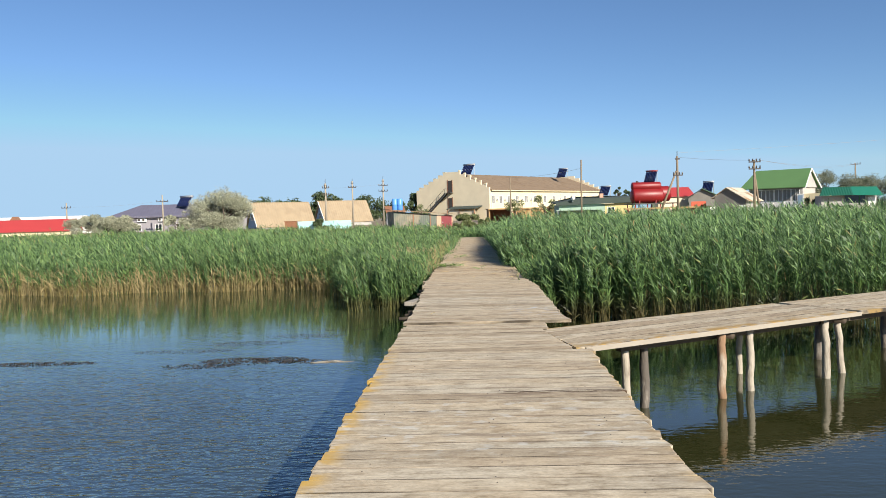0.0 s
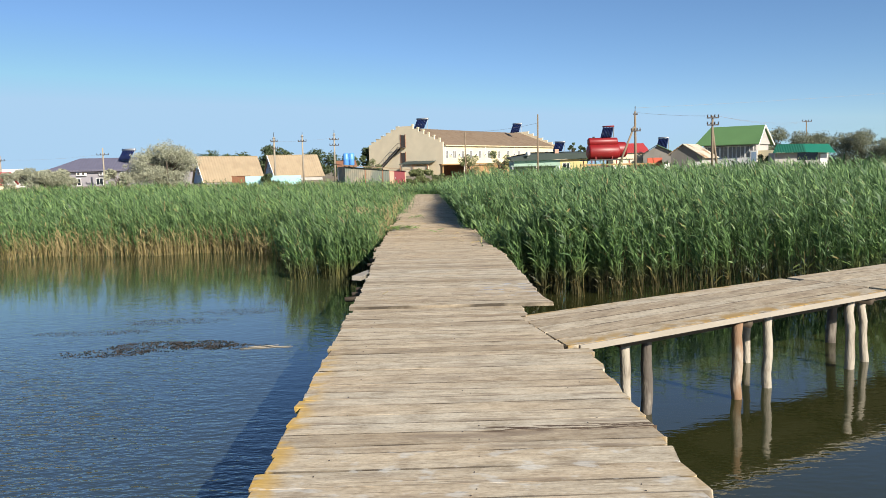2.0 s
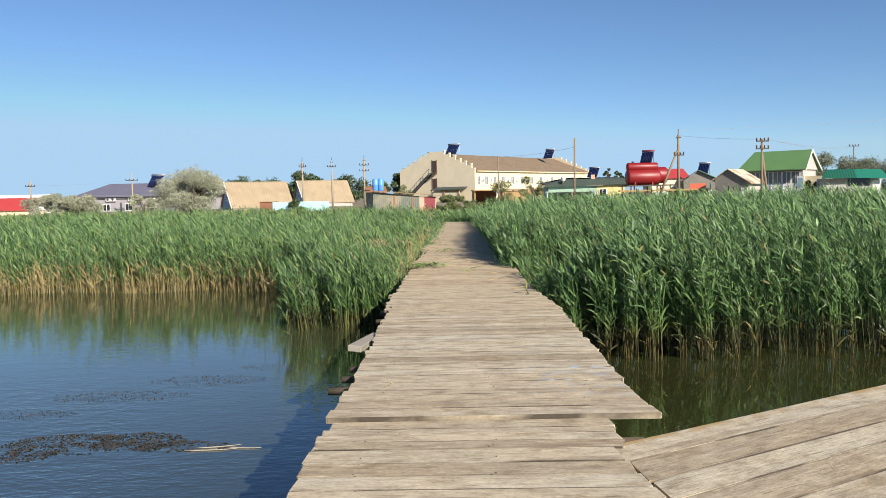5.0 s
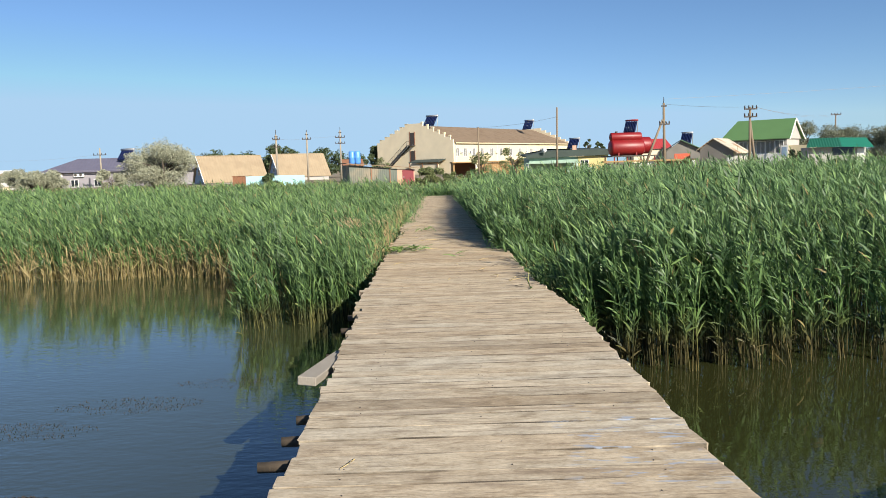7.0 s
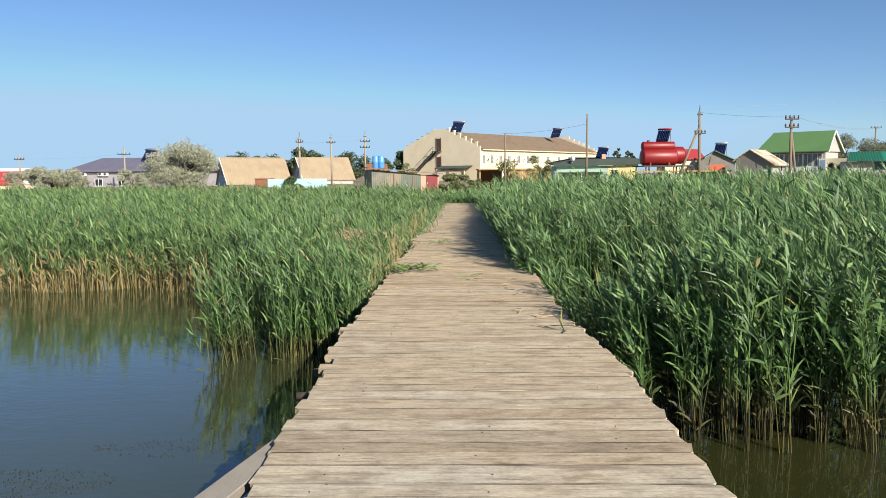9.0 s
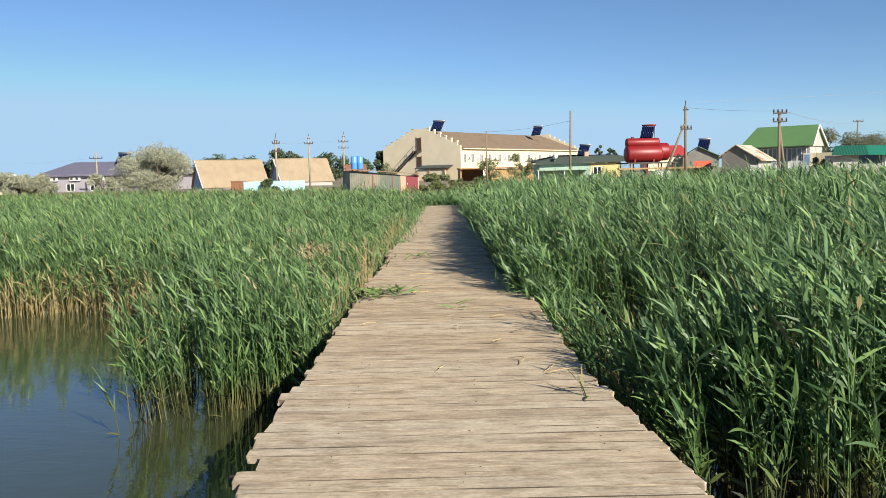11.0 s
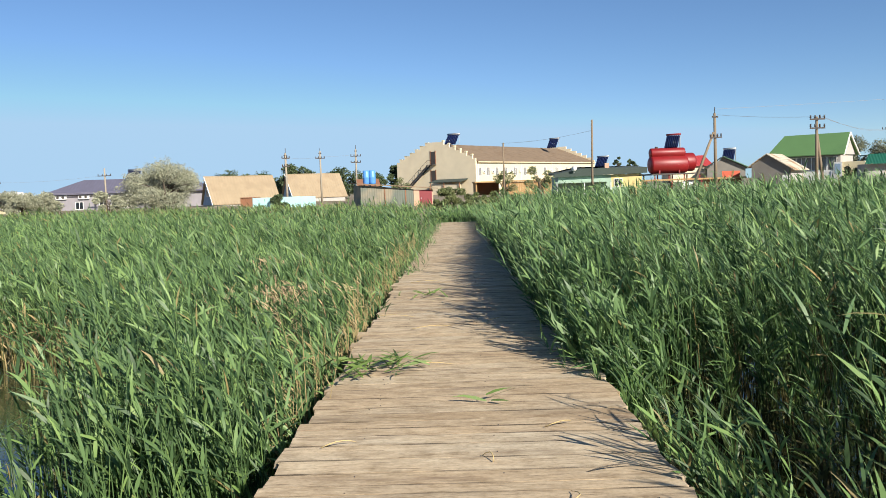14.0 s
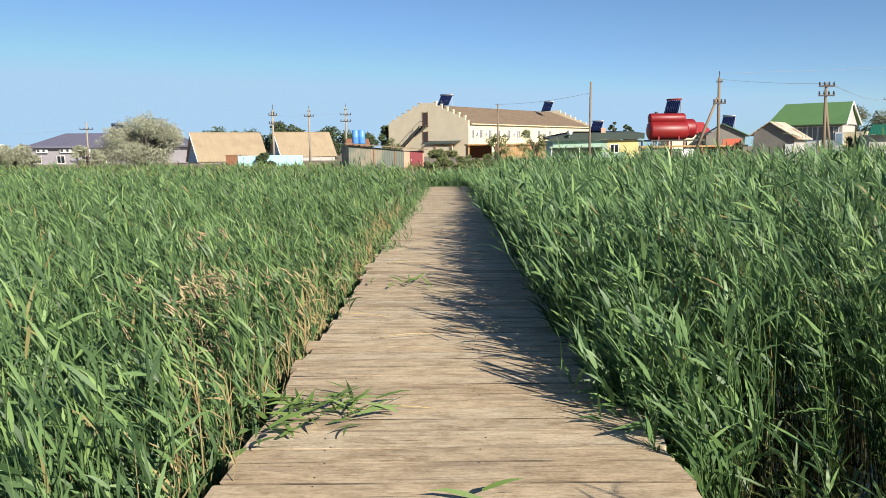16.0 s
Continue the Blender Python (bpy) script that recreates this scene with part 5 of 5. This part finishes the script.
tanks = thing("red_tanks", pose(16.9, 82, 0, 0, 0, 6), "glossy red horizontal water tanks stacked on a steel stand", "tank")
part("tank", capsule(0.22, 3.25, 0, 2.9, 0.80), M_REDTANK, tanks, "large red cylinder", True)
part("tank", capsule(0.18, 3.15, 0.0, 3.93, 0.44), M_REDTANK, tanks, "upper red cylinder", True)
part("tank", capsule(2.6, 4.7, 1.9, 3.1, 0.85), M_REDTANK, tanks, "rear red cylinder", True)
for x in (0.3, 1.6, 3.0, 4.4):
    for yy in (-0.6, 2.4):
        part("leg", Shape().box((x - 0.05, yy - 0.05, -0.3), (x + 0.05, yy + 0.05, 2.05)), M_REDTANK, tanks)
part("platform", Shape().box((0, -0.8, 1.98), (4.8, 2.7, 2.1)), M_DARKSTEEL, tanks, "dark steel platform")
for x in (0.7, 2.5):
    part("saddle", Shape().box((x, -0.6, 2.1), (x + 0.12, 0.6, 2.45)), M_REDTANK, tanks)
part("hatch", Shape().tube([(0.7, 0.0, 4.33), (0.7, 0.0, 4.50)], 0.14, 10), M_DARKSTEEL, tanks)
solar_heater("solar_water_heater", pose(19.0, 82.6, 4.28, 0, 0, -32), 1.2, 1.2, M_REDTANK, "solar water heater with a red tank above the red tanks")
stall = thing("stall", pose(16.0, 81, 0, 0, 0, 2), "low white and sheet-metal stall under the tanks", "stall")
part("wall", Shape().box((0.2, 0, -0.3), (5.4, 0.12, 1.3)), M_SHEDWALL, stall)
part("white_panel", Shape().box((3.6, -0.04, -0.3), (4.9, -0.002, 1.35)), M_WHITE, stall, "white panel")
part("roof_edge", Shape().box((0, -0.3, 1.45), (9.2, 0.4, 1.6)), M_TANFENCE, stall, "tan board edge")
rear = part("rear_wall", Shape().box((5.4, 0.3, -0.3), (9.0, 0.42, 1.448)), M_BROWN, stall, "tan-brown board wall")
for x in (6.1, 7.6):
    part("window", Shape().box((x, 0.27, 0.55), (x + 0.7, 0.298, 1.2)), M_GLASS, rear)
part("sign_board", Shape().box((7.1, -0.1, 1.602), (8.7, -0.04, 2.12)), M_SIGN, stall, "orange-red painted board", False, 0.01)
for x in (0.3, 2.6, 5.2, 8.2):
    part("post", Shape().box((x, -0.2, -0.3), (x + 0.1, -0.1, 1.45)), M_REDTANK, stall)

# ---- houses on the other side ----
redh = thing("red_roofed_house", pose(26.0, 111, 0), "small house with a faded red roof", "house")
part("wall", Shape().box((0.3, 0.3, -0.3), (5.2, 5, 3.1)), M_TAN, redh)
part("roof", Shape().prism([(0, 0, 3.1), (5.5, 0, 3.1), (5.2, 2.7, 4.4), (0.3, 2.7, 4.4)], (0, 0, 0.1)), M_REDROOF, redh)
part("roof", Shape().prism([(0, 5.4, 3.1), (5.5, 5.4, 3.1), (5.2, 2.7, 4.4), (0.3, 2.7, 4.4)], (0, 0, 0.1)), M_REDROOF, redh)

gh = thing("grey_green_house", pose(28.6, 104.5, 0, 0, 0, -14), "grey gabled house with a faded green roof", "house")
part("wall", Shape().box((0.2, 0.2, -0.3), (4.4, 6, 2.7)), M_SHADEDBLOCK, gh)
part("gable", Shape().prism([(0.2, 0.2, 2.7), (4.4, 0.2, 2.7), (2.0, 0.2, 3.9)], (0, 0.15, 0)), M_SHADEDBLOCK, gh)
part("roof", Shape().prism([(2.0, -0.2, 3.95), (4.9, -0.2, 2.55), (4.9, 6.3, 2.55), (2.0, 6.3, 3.95)], (0, 0, 0.1)), surface("faded_green_roof", (0.11, 0.20, 0.12), 0.8, 1, 0.25, 12, 0.1), gh, "faded green sheets")
part("roof", Shape().prism([(2.0, -0.2, 3.95), (-0.2, -0.2, 2.55), (-0.2, 6.3, 2.55), (2.0, 6.3, 3.95)], (0, 0, 0.1)), M_GREYROOF, gh)
part("glasshouse_front", Shape().box((-0.2, -0.6, -0.3), (3.6, -0.5, 1.5)), M_WHITE, gh)
solar_heater("solar_water_heater", pose(31.9, 107, 3.3, 0, 0, -35), 1.4, 1.6, M_STEEL, "dark solar water heater above the grey house")

gr = thing("grey_hut", pose(25.1, 79.5, 0, 0, 0, -36), "small grey block hut with a rusty sheet roof", "hut")
# gable painted darker than the side walls, as if in shade
part("front_wall", Shape().prism([(0, 0, -0.3), (3.2, 0, -0.3), (3.2, 0, 2.15), (1.3, 0, 3.35), (0, 0, 2.5)], (0, 0.15, 0)), M_SHADEDBLOCK, gr, "grey block gable wall, shade put into its colour")
part("side_wall", Shape().box((3.05, 0.15, -0.3), (3.2, 4.4, 2.1)), M_GREYWALL, gr)
part("side_wall", Shape().box((0, 0.15, -0.3), (0.15, 4.4, 2.4)), M_GREYWALL, gr)
part("roof", Shape().prism([(1.3, -0.25, 3.4), (3.6, -0.25, 1.95), (3.6, 4.6, 1.95), (1.3, 4.6, 3.4)], (0, 0, 0.07)), M_RUSTROOF, gr, "rust-streaked pale sheets")
part("roof", Shape().prism([(1.3, -0.25, 3.4), (-0.3, -0.25, 2.3), (-0.3, 4.6, 2.3), (1.3, 4.6, 3.4)], (0, 0, 0.07)), M_RUSTROOF, gr)
pan = part("door_panel", Shape().box((2.55, -0.06, -0.3), (3.15, -0.005, 1.6)), M_WHITE, gr, "white panel beside the corner")


def green_house():
    ob = thing("green_roofed_house", pose(37.1, 106.6, 0, 0, 0, -40), "tidy house with a bright green metal roof and glazed veranda", "house")
    L, D, E, R = 7.6, 5.6, 3.85, 6.2
    part("wall", Shape().box((0.3, 0.6, -0.3), (L - 0.2, D, E)), M_GREYWALL, ob, "grey-beige wall")
    part("roof", Shape().prism([(-0.6, -0.5, E - 0.15), (L + 0.5, -0.5, E - 0.15), (L + 0.2, D / 2, R), (-0.9 + 1.4, D / 2, R)], (0, 0, 0.1)), M_GREENROOF, ob, "bright green metal sheets")
    part("roof", Shape().prism([(-0.6, D + 0.5, E - 0.15), (L + 0.5, D + 0.5, E - 0.15), (L + 0.2, D / 2, R), (0.5, D / 2, R)], (0, 0, 0.1)), M_GREENROOF, ob)
    # grey here paints the shade on a white gable
    part("gable", Shape().prism([(L - 0.1, -0.2, E - 0.1), (L - 0.1, D + 0.2, E - 0.1), (L - 0.1, D / 2, R - 0.15)], (0.12, 0, 0)), M_GREYWALL, ob, "white boarded gable, shade put in as grey")
    part("barge_board", Shape().prism([(L + 0.42, -0.55, E - 0.2), (L + 0.42, -0.3, E - 0.2), (L + 0.22, D / 2, R - 0.1), (L + 0.22, D / 2, R + 0.12)], (0.1, 0, 0)), M_WHITE, ob)
    part("barge_board", Shape().prism([(L + 0.42, D + 0.55, E - 0.2), (L + 0.42, D + 0.3, E - 0.2), (L + 0.22, D / 2, R - 0.1), (L + 0.22, D / 2, R + 0.12)], (0.1, 0, 0)), M_WHITE, ob)
    part("veranda_wall", Shape().box((0.3, 0.35, -0.3), (L - 0.3, 0.6, 1.95)), M_WHITE, ob, "white veranda parapet")
    for k in range(6):
        wall_window(ob, 0.95 + k * 1.12, 0.45, 1.96, 1.08, 1.6, glass=M_CURTAIN)
    d = part("door", Shape().box((6.75, 0.28, 0.2), (7.65, 0.36, 2.9)), M_WHITE, ob, "white glazed door")
    part("pane", Shape().box((6.9, 0.262, 1.5), (7.5, 0.276, 2.7)), M_BLUEWALL, d)
    for k in range(5):
        part("pilaster", Shape().box((0.5 + k * 1.5, 0.28, -0.3), (0.62 + k * 1.5, 0.348, 1.9)), M_WHITE, ob)
    part("annexe", Shape().box((L - 0.2, 1.2, -0.3), (L + 2.2, 4.6, 2.9)), M_CREAM, ob, "pale side annexe")
    return ob


green_house()
kio = thing("kiosk", pose(42.1, 94.5, 0, 0, 0, -6), "kiosk under a deep green ribbed metal roof", "kiosk")
part("roof_front", Shape().prism([(0, 0, 2.45), (3.9, 0, 2.45), (3.9, 0.9, 3.45), (0.7, 0.9, 3.45)], (0, 0.08, 0.06)), M_KIOSKROOF, kio, "deep green ribbed sheets")
part("roof_front", Shape().prism([(3.9, 0, 2.45), (7.4, 0, 2.3), (6.9, 0.9, 3.35), (3.9, 0.9, 3.45)], (0, 0.08, 0.06)), surface("light_green_sheet", (0.014, 0.15, 0.10), 0.35, 1, 0.12, 12, 0.05), kio, "lighter green smooth sheet")
part("roof_top", Shape().box((0.7, 0.98, 3.35), (6.9, 3.6, 3.44)), M_KIOSKROOF, kio)
part("wall", Shape().box((0.5, 1.0, -0.3), (6.9, 3.5, 2.45)), M_GREYWALL, kio)
part("opening", Shape().box((3.2, 0.93, 1.5), (5.6, 0.995, 2.4)), M_GLASS, kio, "dark serving hatch")
part("white_wall", Shape().box((5.9, 0.9, -0.3), (6.8, 0.99, 2.2)), M_WHITE, kio)

# ---- poles and wires ----
power_pole(18.62, 68.4, 0, 6.2, "wooden power pole with slanting brace and dark brackets", (0.72,), 0.9, M_POLE, -0.6, 0.13, 10, (-1.9, -0.2, 0.9), 0.45)
power_pole(24.08, 64.2, 0, 5.4, "twin-legged power pole with a crossarm", (0.97, 0.86), 1.0, M_POLE, 0, 0.12, 0, (0.5, 0, 0.4))
power_pole(10.43, 73.4, 0, 6.45, "bare thin wooden pole", (), 1.0, M_POLE, 0.6, 0.10)
power_pole(3.8, 80, 0, 5.25, "short bare wooden pole", (), 1.0, M_POLE, 0.3, 0.09)
power_pole(62.6, 130, 0, 8.0, "distant power pole with a broad crossarm", (0.98,), 1.6, M_POLE, 0, 0.14)
power_pole(-52.4, 128, 0, 6.1, "concrete power pole with a crossarm", (0.82,), 2.0, M_CONCRETE, 0, 0.15)
power_pole(-69.9, 130, 0, 5.3, "far concrete power pole with a crossarm", (0.84,), 1.6, M_CONCRETE, 0, 0.15)
power_pole(-20.4, 104, 0, 6.2, "power pole with brackets and insulators", (0.9, 0.75), 0.9, M_CONCRETE, 0, 0.15, 20, None, 0.6)
power_pole(-19.4, 122, 0, 7.2, "power pole with curved brackets", (0.86,), 1.3, M_CONCRETE, 0, 0.15, 0, None, 0.4)
power_pole(-15.1, 127, 0, 7.6, "power pole with brackets and a side arm", (0.86, 0.74), 1.5, M_CONCRETE, 0.4, 0.15, 0, None, 0.5)
wire((18.6, 68.3, 6.1), (24.1, 64.1, 5.4), 0.1)
wire((24.1, 64.1, 5.45), (62.6, 129.9, 7.95), 0.5)
wire((24.4, 64.1, 5.4), (63.2, 129.9, 7.95), 0.65)
wire((18.6, 68.3, 6.5), (95, 100, 12.5), 0.6)
wire((-52.4, 127.9, 5.1), (-69.9, 129.9, 4.6), 0.3)
wire((-20.4, 103.9, 5.7), (-19.4, 121.9, 6.4), 0.2)
wire((-19.4, 121.9, 6.4), (-15.1, 126.9, 6.8), 0.1)
wire((3.6, 79.9, 5.2), (10.4, 73.3, 5.6), 0.2)

# ---- trees and shrubs ----
tree("silver_tree", -33.4, 100, 0, 5.5, 8.0, 52000, M_SILVER, "bushy silvery-leaved oleaster tree among the huts", seed=2, size=0.085, stems=3, blobs=46)
tree("silver_shrub", -47.3, 95, 0, 2.9, 8.6, 34000, M_SILVER, "broad low silvery shrub above the reeds", "shrub", seed=3, size=0.085, stems=4, blobs=40)
tree("silver_shrub", -38.6, 97, 0, 2.5, 3.0, 12000, M_SILVER, "small silvery shrub in front of the grey house", "shrub", seed=4, size=0.08, stems=3, blobs=12)
for k, (x, y, h, s) in enumerate(((-52, 190, 6.9, 9), (-46, 191, 6.4, 8), (-34.5, 180, 8.0, 6.5), (-24.5, 180, 6.6, 8), (-19, 185, 5.8, 6), (-15.8, 214, 9.0, 5), (-38.0, 184, 5.2, 7))):
    tree("dark_tree", x, y, 0, h, s, 9000, M_DARKLEAF, "dark green broadleaf tree behind the huts", seed=20 + k, size=0.2, blobs=26)
for k, (x, y, h, s) in enumerate(((56.5, 127, 6.9, 6.5), (61.0, 124, 6.0, 8), (66, 119, 5.6, 9), (72, 114, 5.2, 10), (79, 120, 5.6, 11))):
    tree("grey_green_tree", x, y, 0, h, s, 22000, M_GREYLEAF, "hazy grey-green tree beside the kiosk", seed=40 + k, size=0.11, blobs=34)
tree("poplar", 29.2, 160, 0, 7.0, 2.0, 5000, M_DARKLEAF, "narrow dark poplar behind the white house", seed=51, size=0.16, blobs=30)
tree("poplar", 25.9, 132, 0, 5.4, 2.0, 5000, M_DARKLEAF, "small dark tree beside the red tanks", seed=52, size=0.15, blobs=26)
for k, (x, y, h, s, mat) in enumerate(((11.6, 128, 4.6, 3.4, M_BUSHLEAF), (6.8, 135, 3.9, 3.4, M_BUSHLEAF), (-11.6, 170, 4.4, 4.0, M_BUSHLEAF), (-20.2, 99.3, 1.5, 2.2, M_DARKLEAF), (29.5, 82, 2.7, 2.4, M_DARKLEAF), (43.0, 99, 2.6, 2.6, M_DARKLEAF), (-0.9, 84, 1.6, 2.6, M_BUSHLEAF), (1.6, 80, 1.2, 3.6, M_BUSHLEAF))):
    tree("shrub", x, y, -0.1, h, s, 4200, mat, "dusty green shrub beside the village walls", "shrub", seed=60 + k, size=0.09, stems=3, blobs=14)
for k, (x, y, h, s) in enumerate(((0.9, 55, 1.0, 2.6), (-1.6, 66, 0.8, 2.4), (2.6, 58, 1.2, 3.2))):
    tree("shrub", x, y, -0.1, h, s, 3200, M_BUSHLEAF, "low dusty green shrub where the walkway ends", "shrub", seed=80 + k, size=0.09, stems=3, blobs=16)
